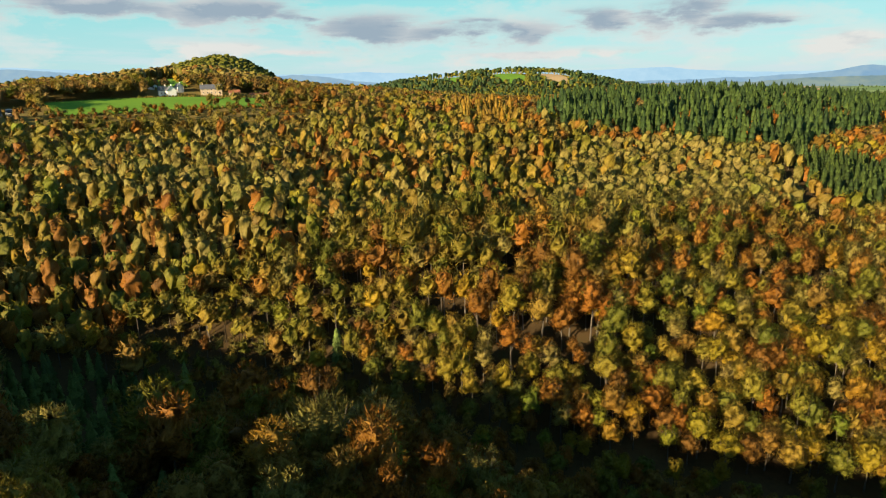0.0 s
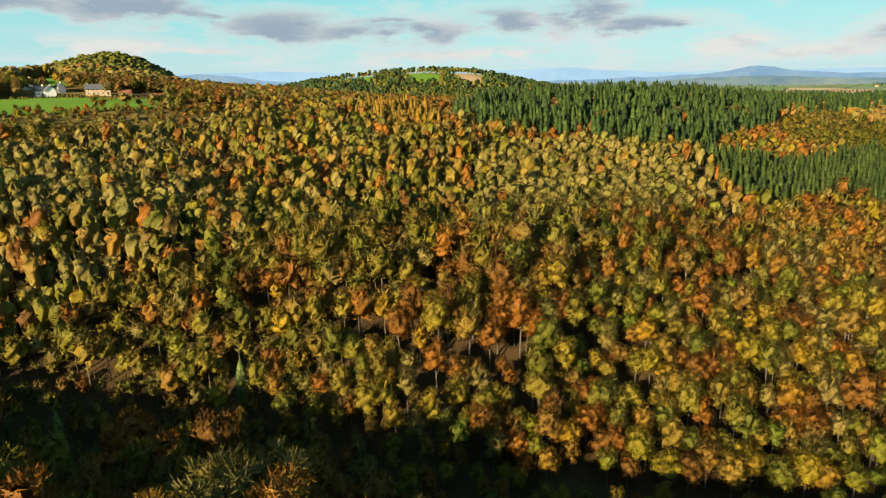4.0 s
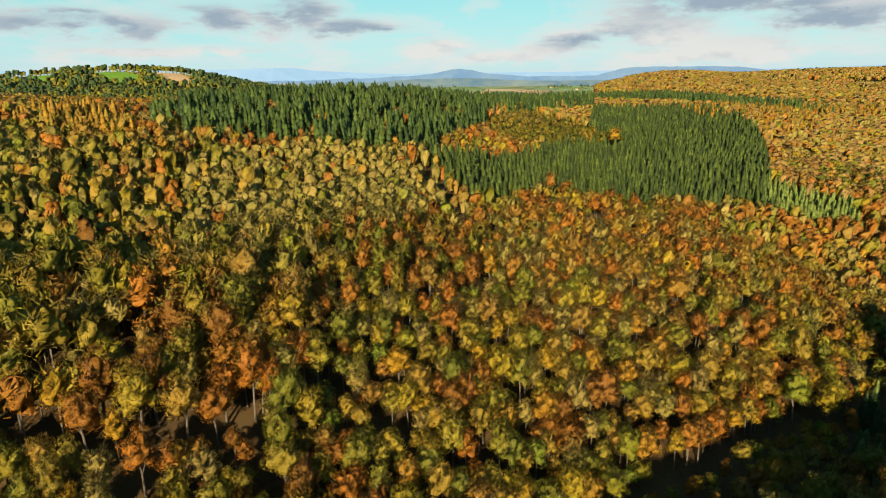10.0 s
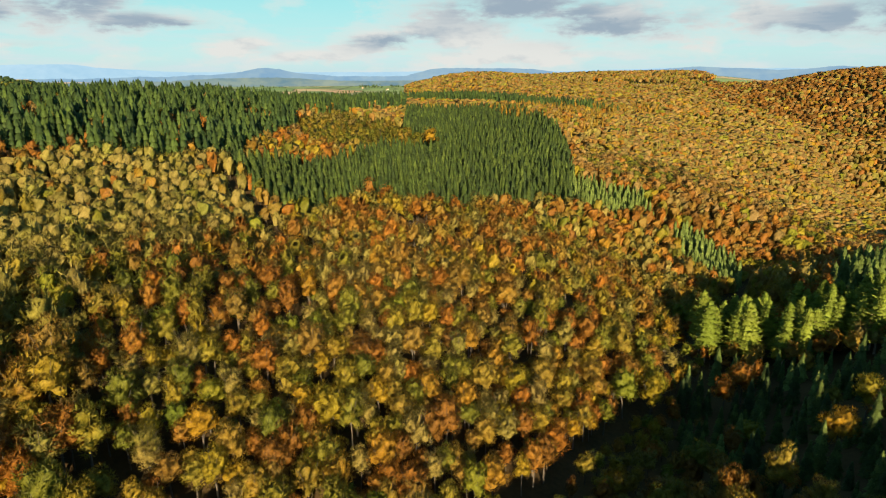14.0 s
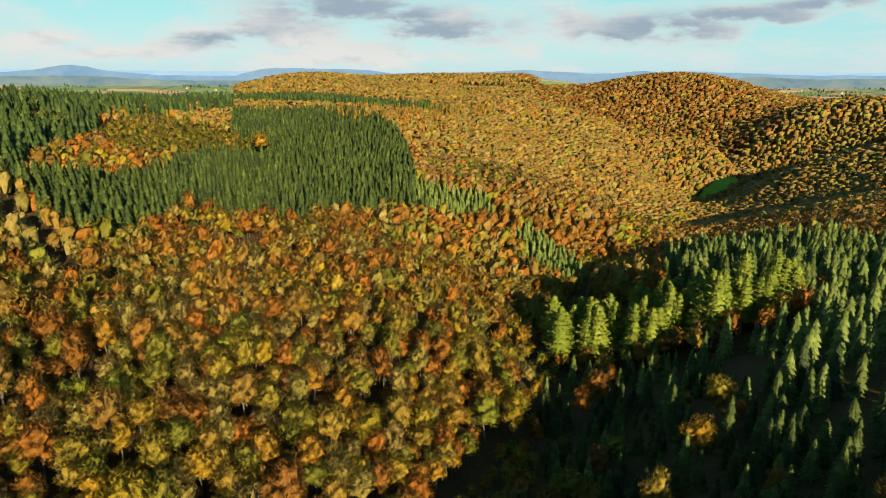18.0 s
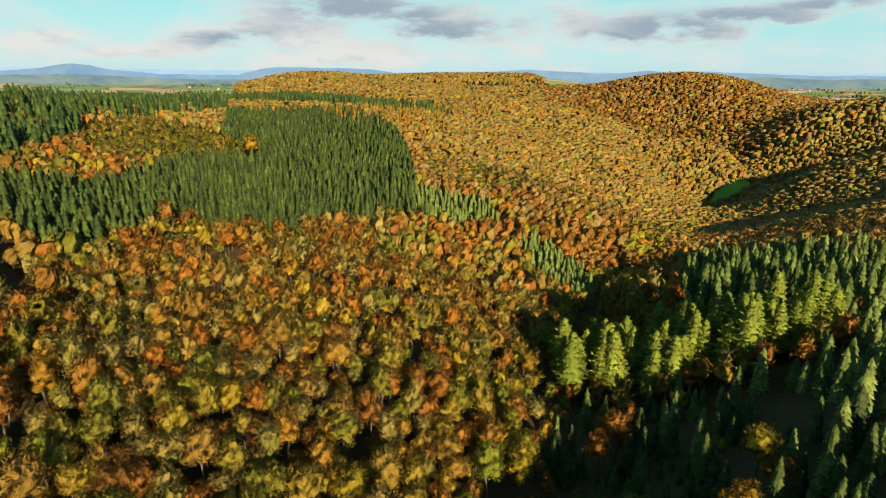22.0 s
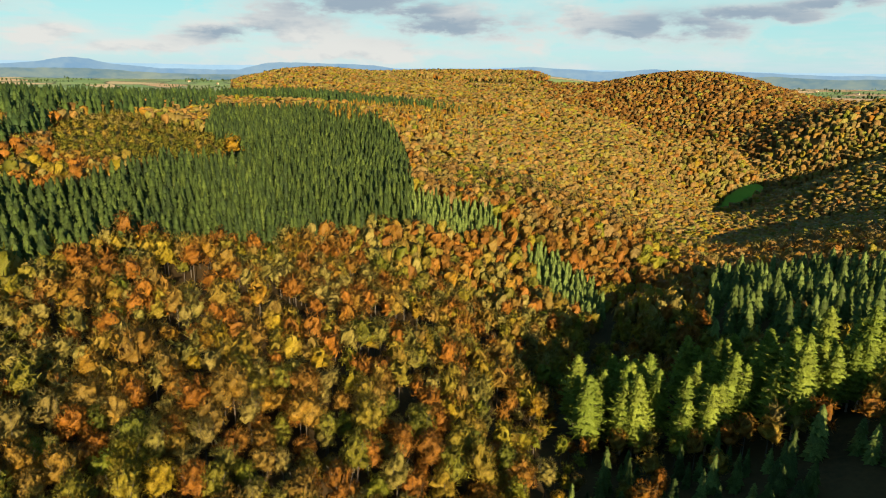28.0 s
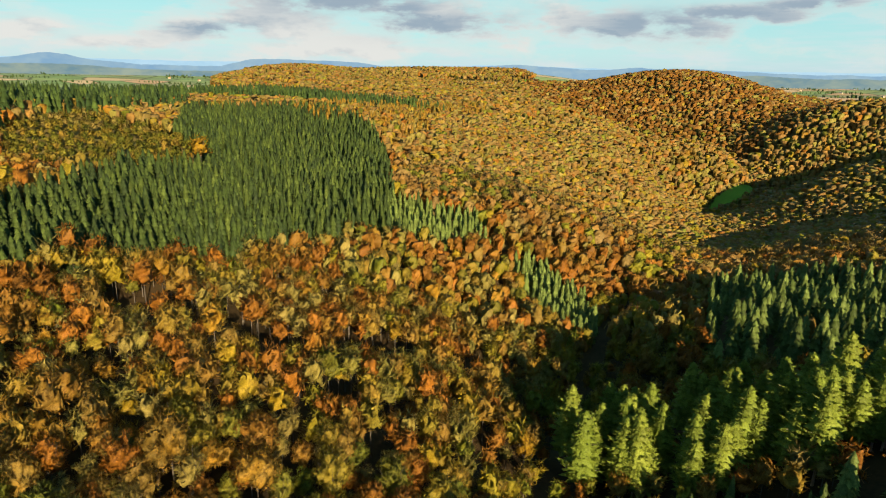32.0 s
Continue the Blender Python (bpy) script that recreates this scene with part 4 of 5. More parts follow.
pine_area = within(wx, wy, PINES)
zone(PINES, "pine", "bough", (0.88, 1.12), (0.0, 1.0), 0.85)
under = pine_area & (kind != KINDS.index("pine"))
size[under] *= 0.6
drop |= (size < 0.3)
# open stands on the knoll and above the clearing; broad old trees on the western slope
thin = rng.uniform(0, 1, count)
drop |= within(wx, wy, KNOLL) & (thin < 0.62)
drop |= (kind == KINDS.index("fir")) & (thin < 0.4)
drop |= within(wx, wy, EAST_SPRUCE) & (thin < 0.55)
drop |= within(wx, wy, YOUNG_EAST) & ~within(wx, wy, EAST_SPRUCE) & (thin < 0.2)
drop |= pine_area & (thin < 0.38)
old = within(wx, wy, OLD_TREES) & (kind < 4)
drop |= old & (thin < 0.15)
size[old] *= 1.38
# scrub on the shaded foot of the gully
for (x0, y0, _), (x1, y1, _), reach_of in zip(GULLY[:6], GULLY[1:7], (30, 28, 28, 24, 20, 18)):
    run = math.hypot(x1 - x0, y1 - y0)
    u = ((wx - x0) * (x1 - x0) + (wy - y0) * (y1 - y0)) / run ** 2
    side = ((wx - x0) * (y1 - y0) - (wy - y0) * (x1 - x0)) / run
    foot = (u > -0.1) & (u < 1.1) & (side > 2) & (side < reach_of) & (kind < 5)
    size[foot] = np.minimum(size[foot], 0.45 + 0.25 * dice[1][foot])
# spur trees, mostly out of view, are halved to let the sun past
spur = (wx > 104 + 0.345 * (150 - wy)) & (wy < 150) & (wy > -80) & ~within(wx, wy, EAST_SPRUCE)
size[spur] *= 0.5
valley = within(wx, wy, VALLEY_WOOD) & (kind < 5)
size[valley] *= np.where(thin[valley] < 0.35, 1.5, 1.0)
# slopes beyond the valley are browner and lower; far hues paled for haze
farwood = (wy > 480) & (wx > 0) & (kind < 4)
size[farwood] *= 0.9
haze_beech = (wd > 500) & (kind == 0)
tint[haze_beech] = 0.35 + 0.5 * dice[2][haze_beech]
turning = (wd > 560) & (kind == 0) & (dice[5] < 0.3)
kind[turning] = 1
haze_birch = (wd > 470) & (kind < 3) & ~within(wx, wy, BIRCH) & (rng.uniform(0, 1, count) < 0.5)
kind[haze_birch] = 8
form[haze_birch] = 0
tint[haze_birch] = dice[2][haze_birch]
haze_ash = (wd > 560) & (kind < 2) & (dice[5] > 0.62)
kind[haze_ash] = 2
size[wd > 820] *= 1.1
size[wd > 1250] *= 1.25
size[(wx < -480) & (wd < 820)] *= 0.72
brow = (wx < -396) & (wx > -440) & (wy > -165) & (wy < 60)
size[brow] *= 0.55
glade = (wx > -125) & (wx < -45) & (wy > -90) & (wy < -10) & (dice[5] > 0.55)
size[glade] *= 1.3
even = (wd > 470) & ((kind < 4) | (kind == 8)) & ~within(wx, wy, BIRCH)
size[even] = 0.82 + 0.24 * dice[1][even]
size[even & (wd > 820)] *= 1.15
size[even & (wd > 1250)] *= 1.27
# the far hill in the west is open land with dark trees; the hills in the east are rust brown
west = (wx < -950) & (wd > 1000)
drop |= west & (thin < 0.3)
kind[west] = np.where(dice[0][west] < 0.35, KINDS.index("fir"), KINDS.index("oak"))
tint[west] = 0.25 * dice[2][west]
size[west] *= 0.8
# darker olive on the round hill's trees stands in for its shade
shaded_hill = (wx < -640) & (wx > -830) & (wy > -30) & (wy < 140) & (kind < 9)
kind[shaded_hill] = KINDS.index("oak")
tint[shaded_hill] = 0.02 + 0.16 * dice[2][shaded_hill]
rusty = (wy > 1150) & (wx > 250) & (dice[0] < 0.6)
kind[rusty] = KINDS.index("beech")
tint[rusty] = 0.02 + 0.2 * dice[2][rusty]
drop |= (wy > 1800) & (thin < 0.35)
keep = ~drop
wx, wy, wd, kind, form, size, tint = (v[keep] for v in (wx, wy, wd, kind, form, size, tint))
wz = ground(wx, wy) - 0.3
turn = rng.uniform(0, 6.283, len(wx))
squash = rng.uniform(0.78, 1.18, len(wx))
squash = np.where(wd > 470, 0.75 + 0.25 * squash, squash)
squash = squash * np.where((kind > 3) & (kind < 8), 1.0, np.select([wd > 820, wd > 390], [0.75, 0.85], 1.0))
near = np.full(len(wx), 1e9)
FLIGHT = [(48, -80), (26, -65), (11, -46), (2, -22), (0, 10), (5, 86)]
for (x0, y0), (x1, y1) in zip(FLIGHT, FLIGHT[1:]):
    t = np.clip(((wx - x0) * (x1 - x0) + (wy - y0) * (y1 - y0)) / ((x1 - x0) ** 2 + (y1 - y0) ** 2), 0, 1)
    near = np.minimum(near, np.hypot(wx - x0 - t * (x1 - x0), wy - y0 - t * (y1 - y0)))
# none reaches up to the way of the flight
low = ~((near < 75) & (wz + 17.5 * size > 180))
wx, wy, wz, wd, kind, form, size, tint, turn, squash, near = (v[low] for v in (wx, wy, wz, wd, kind, form, size, tint, turn, squash, near))
level = np.select([near < 135, near < np.where((wy > 120) & (wx > -130), 275, 205), wd < 580], [0, 1, 2], 3)
level[(np.hypot(wx + 490, wy + 45) < 115) & (level == 2)] = 1
bearing = np.degrees(np.arctan2(wx - 10, wy + 40))
level[(wd == 500.0) | (((wy < -150) | (bearing > 43)) & (near > 170))] = 3
level[within(wx, wy, BIRCH)] = 1
level[(kind == 7) & (near < 330)] = 0
level[(form == 3) & (near < 400) & (level == 2) & (kind == 5)] = 1
widen = np.where((kind < 4) | (kind > 7), np.select([wd > 820, wd > 390], [1.22, 1.1], 1.05), 1.0)
# ---- single trees: the nearest of each kind ----


def part(name, mesh, parent, label=""):
    ob = new(name, mesh)
    ob.parent = parent
    return tagged(ob, label) if label else ob


def tree_pattern(name, k, f, i, label, group):
    """One tree with its trunk and crown, to be copied."""
    r = np.random.default_rng(500 + 31 * i + 7 * f + k)
    base = new(name)
    base.empty_display_size = 0.5
    tagged(base, label, "tree", group)
    high, wide = {0: (17, 5.0), 1: (19, 4.3), 2: (17.5, 4.7), 3: (14.5, 2.8), 5: (9.5, 1.7), 6: (27, 4.6)}[f]
    if f < 3:
        bars = trunk_bars(r, high, wide, 0.30, 7 if f == 2 else 5)
    else:
        bars = loose(tube([(0, 0, -1.2), (0, 0, high * 0.5), (0, 0, high * 0.97)], (high * 0.014, high * 0.010, 0.03), 6))
        if f == 6:
            bars = joined(bars, pine_boughs(np.random.default_rng(100 * i + sum(map(ord, "bough"))), 27.0, 6.0, int(TUFTS[0] * 1.6) + 60, SPAN[0] * 1.3)[1])
    part("trunk", mesh_of("trunk", *bars, PINE_BARK if f == 6 else BARK), base, "pale straight trunk" if f == 6 else "")
    part("crown", mesh_of("crown", *SHAPES[FORMS[f]][0][i % len(SHAPES[FORMS[f]][0])], OWN_LEAF[KINDS[k]]), base)
    return base


NAMED = {
    "beech": ("beech_tree", "broad beech tree in rust and orange autumn leaf", "autumn beech trees on the valley side"),
    "oak": ("oak_tree", "round oak tree turning olive, yellow and brown", "turning oak trees on the valley side"),
    "ash": ("ash_tree", "half-bare grey-olive ash tree with upright twigs", "half-bare ash trees in the wood"),
    "maple": ("maple_tree", "bright yellow-green maple tree among browner trees", "yellow maple trees along the gully"),
    "spruce": ("young_spruce", "young green spruce with a pointed top", "young spruces in the shaded clearing"),
    "pine": ("pine_tree", "tall green pine with level boughs and a bare lower trunk", "tall pines on the knoll"),
}
LIMIT = {"beech": 380, "oak": 320, "ash": 300, "maple": 240, "spruce": 280, "pine": 90}
single = np.zeros(len(wx), bool)
for k, (name, label, group) in NAMED.items():
    ki = KINDS.index(k)
    near = np.where((kind == ki) & (level == 0) & (form != 4) & ((form != 3) | (k == "spruce")))[0]
    az = np.degrees(np.arctan2(wx[near] - 10, wy[near] + 40))
    near = near[(az > -100) & (az < 38) & (wd[near] > 70)]
    near = near[np.argsort(wd[near])][:LIMIT[k]]
    made = {}
    for j in near:
        f, i = int(form[j]), int(j) % len(SHAPES[FORMS[form[j]]][0])
        m = Matrix.LocRotScale((wx[j], wy[j], wz[j]), Euler((0, 0, turn[j])), (size[j], size[j], size[j] * squash[j]))
        if (f, i) not in made:
            made[f, i] = ob = tree_pattern(name, ki, f, i, label, group)
            ob.matrix_basis = m
        else:
            ob = copy_thing(made[f, i], pose(0, 0, 0))
            ob.matrix_basis = m
        single[j] = True

# ---- the rest of the woods, joined by kind ----
STUFF = {
    "beech": ("beech_wood", "rust, orange and brown beech woodland covering the slopes"),
    "oak": ("oak_wood", "olive and yellow-brown oak woodland on the slopes"),
    "ash": ("ash_wood", "pale grey-olive half-bare ash woodland"),
    "maple": ("maple_wood", "scattered yellow-green maples in the woodland"),
    "larch": ("larch_wood", "golden yellow larch stands along the ridge"),
    "spruce": ("spruce_plantation", "dense dark green spruce plantation in even ranks"),
    "fir": ("fir_wood", "dark fir trees along the skyline ridge"),
    "pine": ("pine_wood", "tall green pines behind the knoll"),
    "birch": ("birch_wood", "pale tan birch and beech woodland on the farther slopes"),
}
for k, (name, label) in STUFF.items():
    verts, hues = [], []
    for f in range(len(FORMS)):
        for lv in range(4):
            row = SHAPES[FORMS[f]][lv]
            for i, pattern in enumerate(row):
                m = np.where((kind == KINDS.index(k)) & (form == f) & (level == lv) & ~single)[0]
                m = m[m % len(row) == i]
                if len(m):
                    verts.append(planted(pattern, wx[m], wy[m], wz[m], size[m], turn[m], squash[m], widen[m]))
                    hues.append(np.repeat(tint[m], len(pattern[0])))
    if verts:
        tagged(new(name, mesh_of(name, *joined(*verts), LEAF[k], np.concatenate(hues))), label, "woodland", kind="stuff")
m = np.where(~single & (wd < 390) & (form < 3))[0]
stem = loose(tube([(0, 0, -1), (0, 0, 9.0)], (0.26, 0.14), 3))
tagged(new("woodland_trunks", mesh_of("woodland_trunks", *planted(stem, wx[m], wy[m], wz[m], size[m], turn[m], squash[m]), BARK)), "grey trunks of the woodland trees", "trunks", kind="stuff")

# ---- the marked trees ----
for i, (x, y, k, f, s, hue, label) in enumerate(MARKED):
    base = new({"maple": "maple_tree", "beech": "beech_tree", "spruce": "spruce_tree", "pine": "pine_tree", "ash": "ash_tree"}[k])
    tagged(base, label, "tree")
    lv = 0 if math.hypot(x, y) < 260 else 1
    row = SHAPES[f][lv]
    v, q, lean = row[i % len(row)]
    crown = part("crown", mesh_of("crown", v, q, lean, LEAF[k], np.full(len(v), hue)), base)
    r = np.random.default_rng(900 + i)
    if f in ("round", "tall", "thin"):
        bars = trunk_bars(r, 17.0, 5.0, 0.32, 6)
    else:
        bars = loose(tube([(0, 0, -1.2), (0, 0, 10.0), (0, 0, 20.0)], (0.32, 0.22, 0.05), 6))
    part("trunk", mesh_of("trunk", *bars, BARK), base)
    base.matrix_basis = Matrix.LocRotScale((x, y, float(ground(x, y)) - 0.3), Euler((0, 0, i * 1.7)), (s, s, s))

# ---- hedges ----


def hedge_row(points, gap=2.4, tall=0.22):
    """Bushes set along a line: x, y, scale."""
    out = []
    for (x0, y0), (x1, y1) in zip(points, points[1:]):
        n = max(1, int(math.hypot(x1 - x0, y1 - y0) / gap))
        for i in range(n):
            t = i / n
            out.append((x0 + (x1 - x0) * t + rng.uniform(-0.6, 0.6), y0 + (y1 - y0) * t + rng.uniform(-0.6, 0.6), tall * rng.uniform(0.6, 1.4)))
    return out


def outline(poly):
    return poly + poly[:1]


def bushes(name, rows, label, hue="oak", lv=2):
    p = np.array(rows)
    pieces, tints = [], []
    pats = SHAPES["round"][lv]
    pick = np.arange(len(p)) % len(pats)
    for i, pat in enumerate(pats):
        m = pick == i
        if m.any():
            z = ground(p[m, 0], p[m, 1]) - 5.2 * p[m, 2]
            pieces.append(planted(pat, p[m, 0], p[m, 1], z, p[m, 2], rng.uniform(0, 6, m.sum()), np.full(m.sum(), 1.0)))
            tints.append(np.repeat(rng.uniform(0, 0.6, m.sum()), len(pat[0])))
    tagged(new(name, mesh_of(name, *joined(*pieces), LEAF[hue], np.concatenate(tints))), label, "hedge", kind="stuff")


bushes("field_hedges", hedge_row(outline(FIELD_WEST), 3.0, 0.16) + hedge_row([(-446, -28), (-475, -20), (-503, -6)], 1.5, 0.17) + hedge_row(outline(FIELD_UPPER), 2.5, 0.2) + hedge_row(outline(FIELD_STUBBLE), 3.0, 0.2) + hedge_row([(-509, -70), (-512, -20), (-510, 20)], 2.2, 0.2), "clipped green hedges round the plateau fields")
rows = []
for poly in FIELDS_FAR + [FIELD_VALLEY]:
    rows += hedge_row(outline(poly), 7.0, 0.5)
bushes("distant_hedgerows", rows, "tree-lined hedgerows round the distant fields", "oak", 3)
r = np.random.default_rng(77)
rows = []
for i in range(150):
    a, d = radians(r.uniform(-46, -12) if i % 3 else r.uniform(20, 38)), r.uniform(1900, 4100)
    x, y, t = d * math.sin(a), d * math.cos(a), r.uniform(0, 3.14)
    n = int(r.integers(5, 22))
    for j in range(n):
        rows.append((x + math.cos(t) * j * 16 + r.normal() * 5, y + math.sin(t) * j * 16 + r.normal() * 5, r.uniform(0.6, 1.2)))
rows = [q for q in rows if math.hypot(q[0] - 20, q[1] - 2000) > 700 and math.hypot(q[0] - 660, q[1] - 1750) > 420]
bushes("lowland_hedgerow_trees", rows, "lines of dark hedgerow trees across the lowland plain", "fir", 3)

# ---- far hills with painted haze ----


def ridge(name, away, foot, profile, material, label, seed, rough=0.05):
    """A long hill at a distance: heading and height of its crest, in degrees, seen from the middle of the flight."""
    az = np.arange(profile[0][0], profile[-1][0], 0.25)
    el = np.interp(az, [p[0] for p in profile], [p[1] for p in profile])
    r = np.random.default_rng(seed)
    for step, amp in ((8, rough), (3, rough * 0.5), (1, rough * 0.3)):
        k = np.interp(np.arange(len(az)), np.arange(0, len(az) + step, step), r.uniform(-1, 1, len(np.arange(0, len(az) + step, step))))
        el = el + amp * k
    v = []
    for a, e in zip(np.radians(az), np.radians(el)):
        for d, z in ((away - 500, foot), (away - 180, foot * 0.45 + (240 + away * math.tan(e)) * 0.55), (away, 240 + away * math.tan(e)), (away + 90, foot)):
            v.append((10 + d * math.sin(a), -5 + d * math.cos(a), z))
    n = len(az)
    idx = np.arange(n * 4).reshape(n, 4)
    q = np.stack([idx[:-1, :-1], idx[1:, :-1], idx[1:, 1:], idx[:-1, 1:]], -1).reshape(-1, 4)
    tagged(new(name, mesh_of(name, np.array(v), q, np.zeros((1, 3)), material)), label, "hills", kind="structure")


ridge("backdrop_1", 4780, 60, [(-112, 1.7), (-98, 1.95), (-93, 1.65), (-86, 1.1), (-78, 1.2), (-71, 1.3), (-66, 1.05), (-53, 1.02), (-48, 1.12), (-44.5, 1.16), (-43, 0.92), (-39, 0.66), (-36, 0.55), (-28, 0.55), (-22, 0.5), (-14, 0.6), (-4, 0.45), (6, 0.7), (10, 0.62), (16, 0.5), (24, 0.55), (34, 0.5), (50, 0.6)], FAR_HAZE, "pale blue mountains along the horizon", 5, 0.03)
ridge("backdrop_2", 4350, 60, [(-112, 1.6), (-98, 1.8), (-92, 1.3), (-84, 0.6), (-77.5, 1.2), (-74, 0.85), (-72, 0.5), (-60, -0.2), (-42, 0.1), (-35, 0.3), (-32.3, 0.55), (-30.7, 0.86), (-29, 0.80), (-27.6, 0.5), (-24, 0.1), (-18, 0.2), (-15.6, 0.75), (-13.2, 0.84), (-9.3, 0.74), (-6.5, 0.62), (-4.4, 0.36), (-2, 0.1), (2, 0.5), (7, 0.78), (9.5, 0.6), (13, 0.4), (15.5, 0.52), (17.1, 0.70), (18.5, 0.56), (20, 0.70), (22, 0.6), (27, 0.35), (34, 0.3), (50, 0.3)], MID_HAZE, "blue wooded hills behind the plain", 6, 0.05)
ridge("backdrop_3", 3950, 60, [(-50, -0.6), (-44, -0.2), (-38, -0.15), (-33, 0.05), (-29, 0.12), (-24, -0.2), (-16, -0.3), (-10, -0.5), (14, -0.4), (20, 0.05), (26, 0.18), (31, 0.05), (38, 0.1), (50, 0.1)], NEAR_HAZE, "low hazy hills at the edge of the plain", 7, 0.05)

# ---- houses ----


def box_quads(x0, y0, z0, x1, y1, z1):
    p = np.array([(x0, y0, z0), (x1, y0, z0), (x1, y1, z0), (x0, y1, z0), (x0, y0, z1), (x1, y0, z1), (x1, y1, z1), (x0, y1, z1)], float)
    return p, np.array([(0, 3, 2, 1), (4, 5, 6, 7), (0, 1, 5, 4), (1, 2, 6, 5), (2, 3, 7, 6), (3, 0, 4, 7)])


def piece(name, shape, material, parent, label=""):
    return part(name, mesh_of(name, shape[0], shape[1], np.zeros((1, 3)), material, None, False), parent, label)


def gable_wall(w, d, h, rise):
    """Walls of a house with pointed ends."""
    v = np.array([(-w, -d, -1), (w, -d, -1), (w, d, -1), (-w, d, -1), (-w, -d, h), (w, -d, h), (w, d, h), (-w, d, h), (-w, 0, h + rise), (w, 0, h + rise)], float)
    q = np.array([(0, 1, 5, 4), (1, 2, 6, 5), (2, 3, 7, 6), (3, 0, 4, 7), (4, 8, 7, 7), (5, 6, 9, 9)])
    return v, q


def roof_slabs(w, d, h, rise, eave=0.45, thick=0.25):
    out = []
    for s in (-1, 1):
        lo, z = (d + eave) * s, h - eave * rise / d
        v = np.array([(-w - eave, lo, z), (w + eave, lo, z), (w + eave, 0, h + rise), (-w - eave, 0, h + rise)], float)
        up = v + (0, 0, thick)
        a = np.concatenate([v, up])
        out.append((a, np.array([(0, 1, 2, 3), (4, 7, 6, 5), (0, 4, 5, 1), (1, 5, 6, 2), (2, 6, 7, 3), (3, 7, 4, 0)])))
    return out


def house(x, y, turn, w, d, h, rise, wall, roof, label, name="house", lights=3, stacks=1):
    """A house: walls, two roof slopes, chimney, windows with frames and a door."""
    base = new(name)
    tagged(base, label, "house")
    piece("wall", gable_wall(w, d, h, rise), wall, base)
    for slab in roof_slabs(w, d, h, rise):
        piece("roof", slab, roof, base)
    for c in range(stacks):
        cx = w * (0.75 if c == 0 else -0.75)
        stack = piece("chimney", box_quads(cx - 0.4, -0.4, h + rise * 0.5, cx + 0.4, 0.4, h + rise + 1.1), wall, base)
        piece("chimney_pot", box_quads(cx - 0.15, -0.15, h + rise + 1.1, cx + 0.15, 0.15, h + rise + 1.5), TILE, stack)
    for side in (-1, 1):
        for storey in range(2 if h > 4 else 1):
            for i in range(lights):
                px = -w + (i + 0.7) * 2 * w / (lights + 0.4)
                pz = 0.9 + storey * 2.6
                win = piece("window", box_quads(px - 0.62, side * d - 0.06, pz - 0.08, px + 0.62, side * d + 0.06, pz + 1.28), RENDERED, base)
                piece("pane", box_quads(px - 0.52, side * d - 0.08, pz, px + 0.52, side * d + 0.08, pz + 1.2), GLASS, win)
        piece("door", box_quads(w * 0.82 - 0.5, side * d - 0.07, -0.1, w * 0.82 + 0.5, side * d + 0.07, 2.0), DOOR, base)
    base.matrix_basis = pose(x, y, float(ground(x, y)) + 0.2, 0, 0, turn)
    return base


house(-516, -46, 8, 4.2, 3.4, 4.6, 3.4, RENDERED, SLATE, "white rendered cottage with a steep slate roof", "cottage", 3, 1)
house(-521, -52, 96, 3.0, 2.8, 4.2, 3.0, RENDERED, SLATE, "white gabled cottage beside the pasture", "cottage", 2, 1)
house(-523, -14, 84, 8.5, 3.8, 4.8, 3.2, STONE, SLATE, "long grey-roofed stone farmhouse behind the pasture", "farmhouse", 5, 2)
house(-519, 4, 80, 4.5, 3.0, 2.8, 2.0, STONE, TILE, "low stone barn with a brown roof", "barn", 2, 0)
house(-515, 24, 86, 8.0, 2.6, 2.4, 1.3, STONE, TILE, "long low shed with a red-brown roof", "shed", 4, 0)
house(-556, -60, 70, 5.0, 3.6, 4.8, 2.8, RENDERED, SLATE, "white house among garden trees below the hill", "house", 3, 2)
house(-537, -38, 20, 3.2, 2.6, 4.2, 2.4, RENDERED, SLATE, "small white house behind the cottage", "house", 2, 1)
house(-602, -91, 75, 5.5, 3.4, 4.6, 2.4, RENDERED, SLATE, "white house high on the hillside", "house", 3, 1)
house(-519, -150, 40, 6.5, 4.0, 5.6, 3.6, STONE, TILE, "large buff stone house beside the car park", "house", 4, 2)
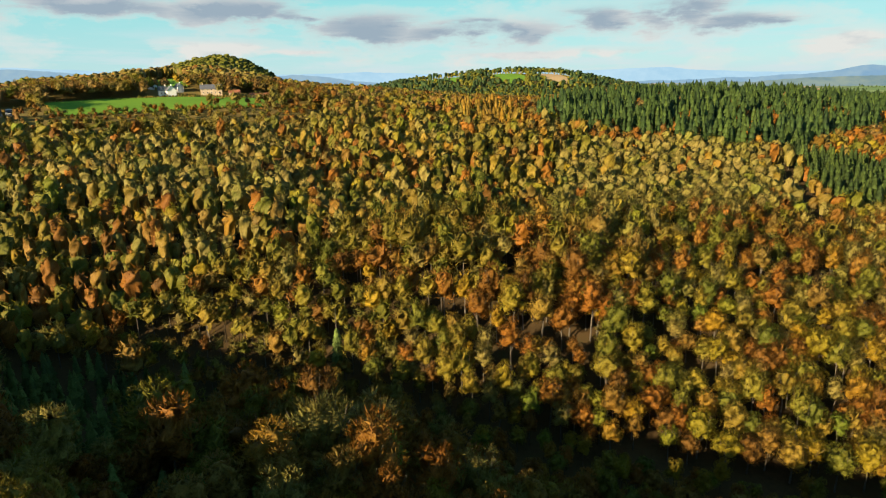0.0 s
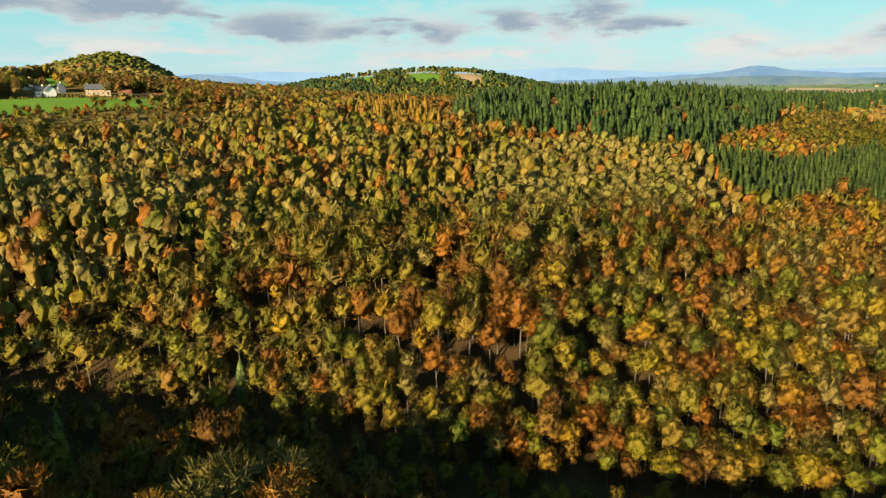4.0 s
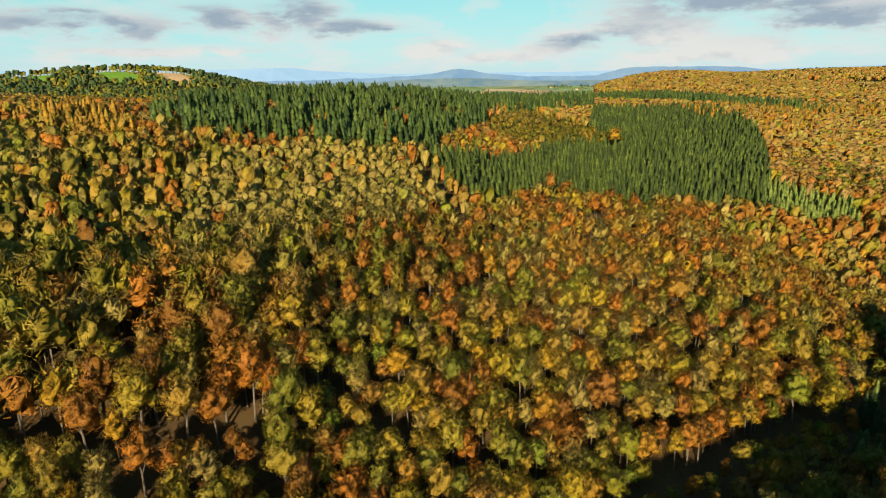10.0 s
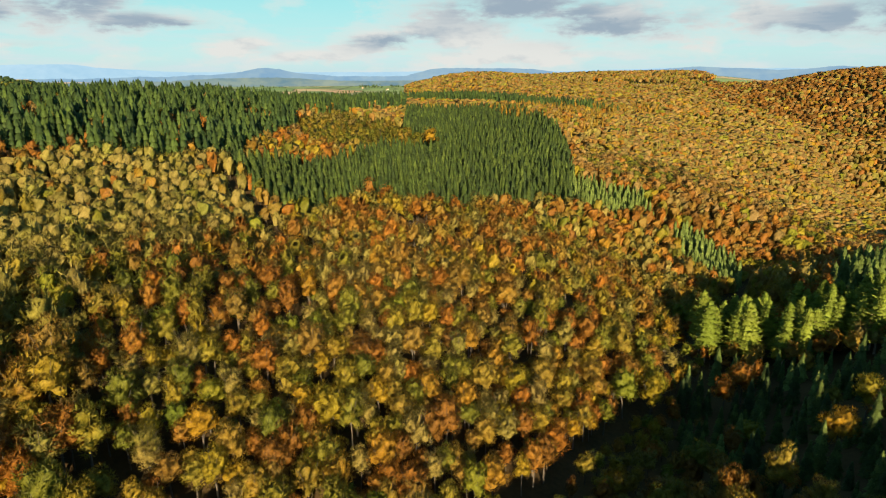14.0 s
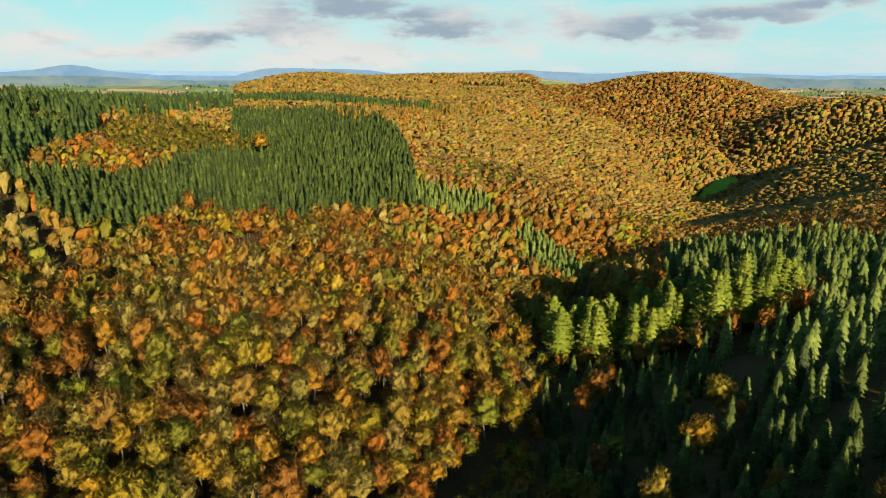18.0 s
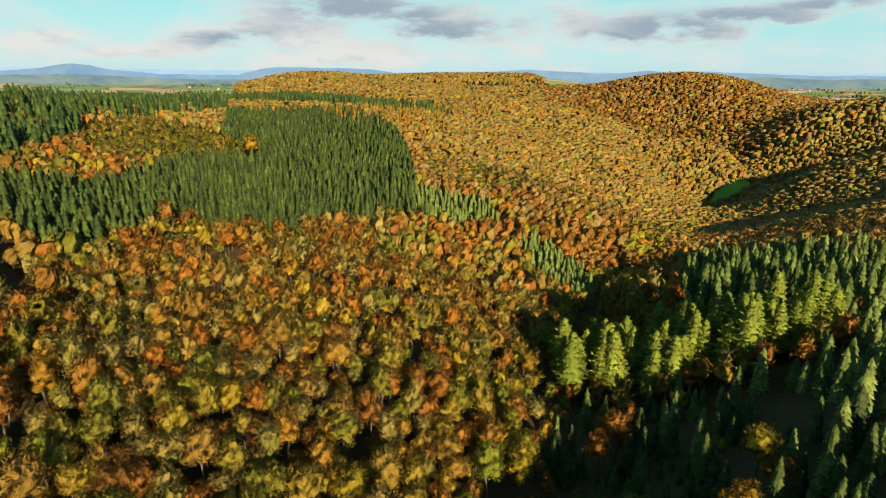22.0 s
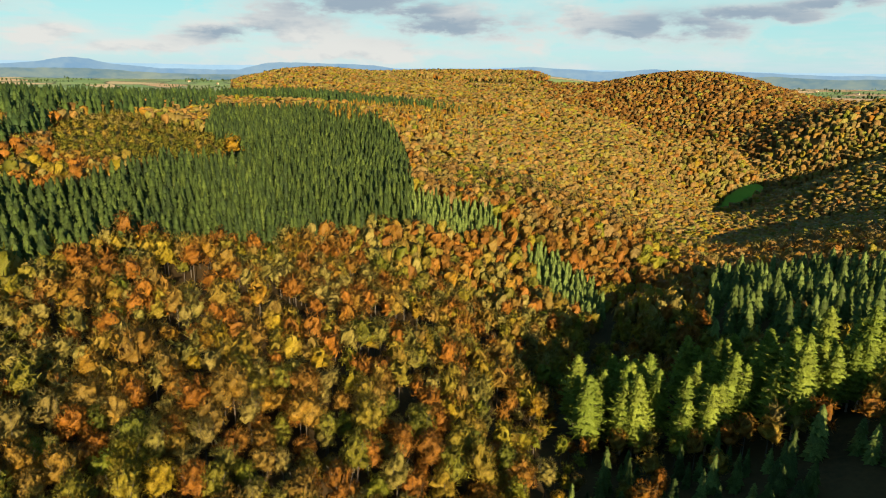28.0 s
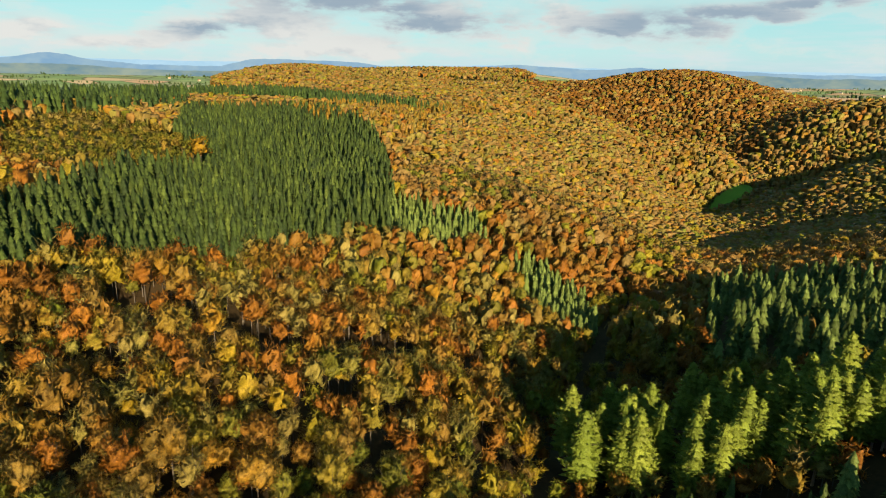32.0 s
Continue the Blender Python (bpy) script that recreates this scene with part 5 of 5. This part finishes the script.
for i in range(16):
    a, d = radians((-24 + i * 1.1) if i < 7 else (24 + (i - 7) * 1.3)), 2500 + (i * 577) % 1300
    house(d * math.sin(a), d * math.cos(a), i * 37, 6, 4, 4.6, 3, STONE, SLATE if i % 2 else TILE, "distant buff stone farmhouse on the lowland plain" if i < 7 else "distant buff stone village house among fields", "farmhouse" if i < 7 else "village_house", 3, 1)

# ---- car park ----
draped("car_park", [(-446, -158), (-446, -143), (-428, -143), (-428, -160)], TARMAC, "small tarmac car park among trees", 0.35, 6)


def wheel(x, y):
    return loose(tube([(x, y - 0.11, 0.31), (x, y + 0.11, 0.31)], (0.31, 0.31), 10))


def car(x, y, turn, colour, label):
    """A parked car: body with bonnet and boot, cabin, glass, wheels and lights."""
    base = new("parked_car")
    tagged(base, label, "car", "cars in the car park")
    side = [(-2.1, 0.35), (-2.15, 0.75), (-1.6, 0.95), (1.2, 0.92), (2.05, 0.72), (2.1, 0.35)]
    v = np.array([(px, sy * 0.85, pz) for sy in (-1, 1) for px, pz in side], float)
    q = np.array([(i, (i + 1) % 6, 6 + (i + 1) % 6, 6 + i) for i in range(6)] + [(0, 5, 4, 1), (1, 4, 3, 2), (6, 7, 10, 11), (7, 8, 9, 10)])
    piece("body", (v, q), colour, base)
    v = np.array([(-1.55, -0.8, 0.94), (0.95, -0.8, 0.92), (0.95, 0.8, 0.92), (-1.55, 0.8, 0.94), (-1.1, -0.62, 1.45), (0.25, -0.62, 1.45), (0.25, 0.62, 1.45), (-1.1, 0.62, 1.45)], float)
    piece("glasshouse", (v, np.array([(0, 1, 5, 4), (1, 2, 6, 5), (2, 3, 7, 6), (3, 0, 4, 7)])), GLASS, base)
    piece("roof", box_quads(-1.12, -0.64, 1.44, 0.28, 0.64, 1.5), colour, base)
    for wx_ in (-1.3, 1.3):
        for wy_ in (-0.8, 0.8):
            piece("wheel", wheel(wx_, wy_), RUBBER, base)
    for sy in (-0.6, 0.6):
        piece("headlight", box_quads(2.02, sy - 0.18, 0.58, 2.13, sy + 0.18, 0.72), RENDERED, base)
    base.matrix_basis = pose(x, y, float(ground(x, y)) + 0.4, 0, 0, turn)


for i in range(6):
    car(-442 + (i % 3) * 5.2, -155 + (i // 3) * 7.5, 85 + (i * 13) % 9, CAR_PAINT[i % 4], ("dark blue", "silver", "black", "white")[i % 4] + " car parked on the tarmac")
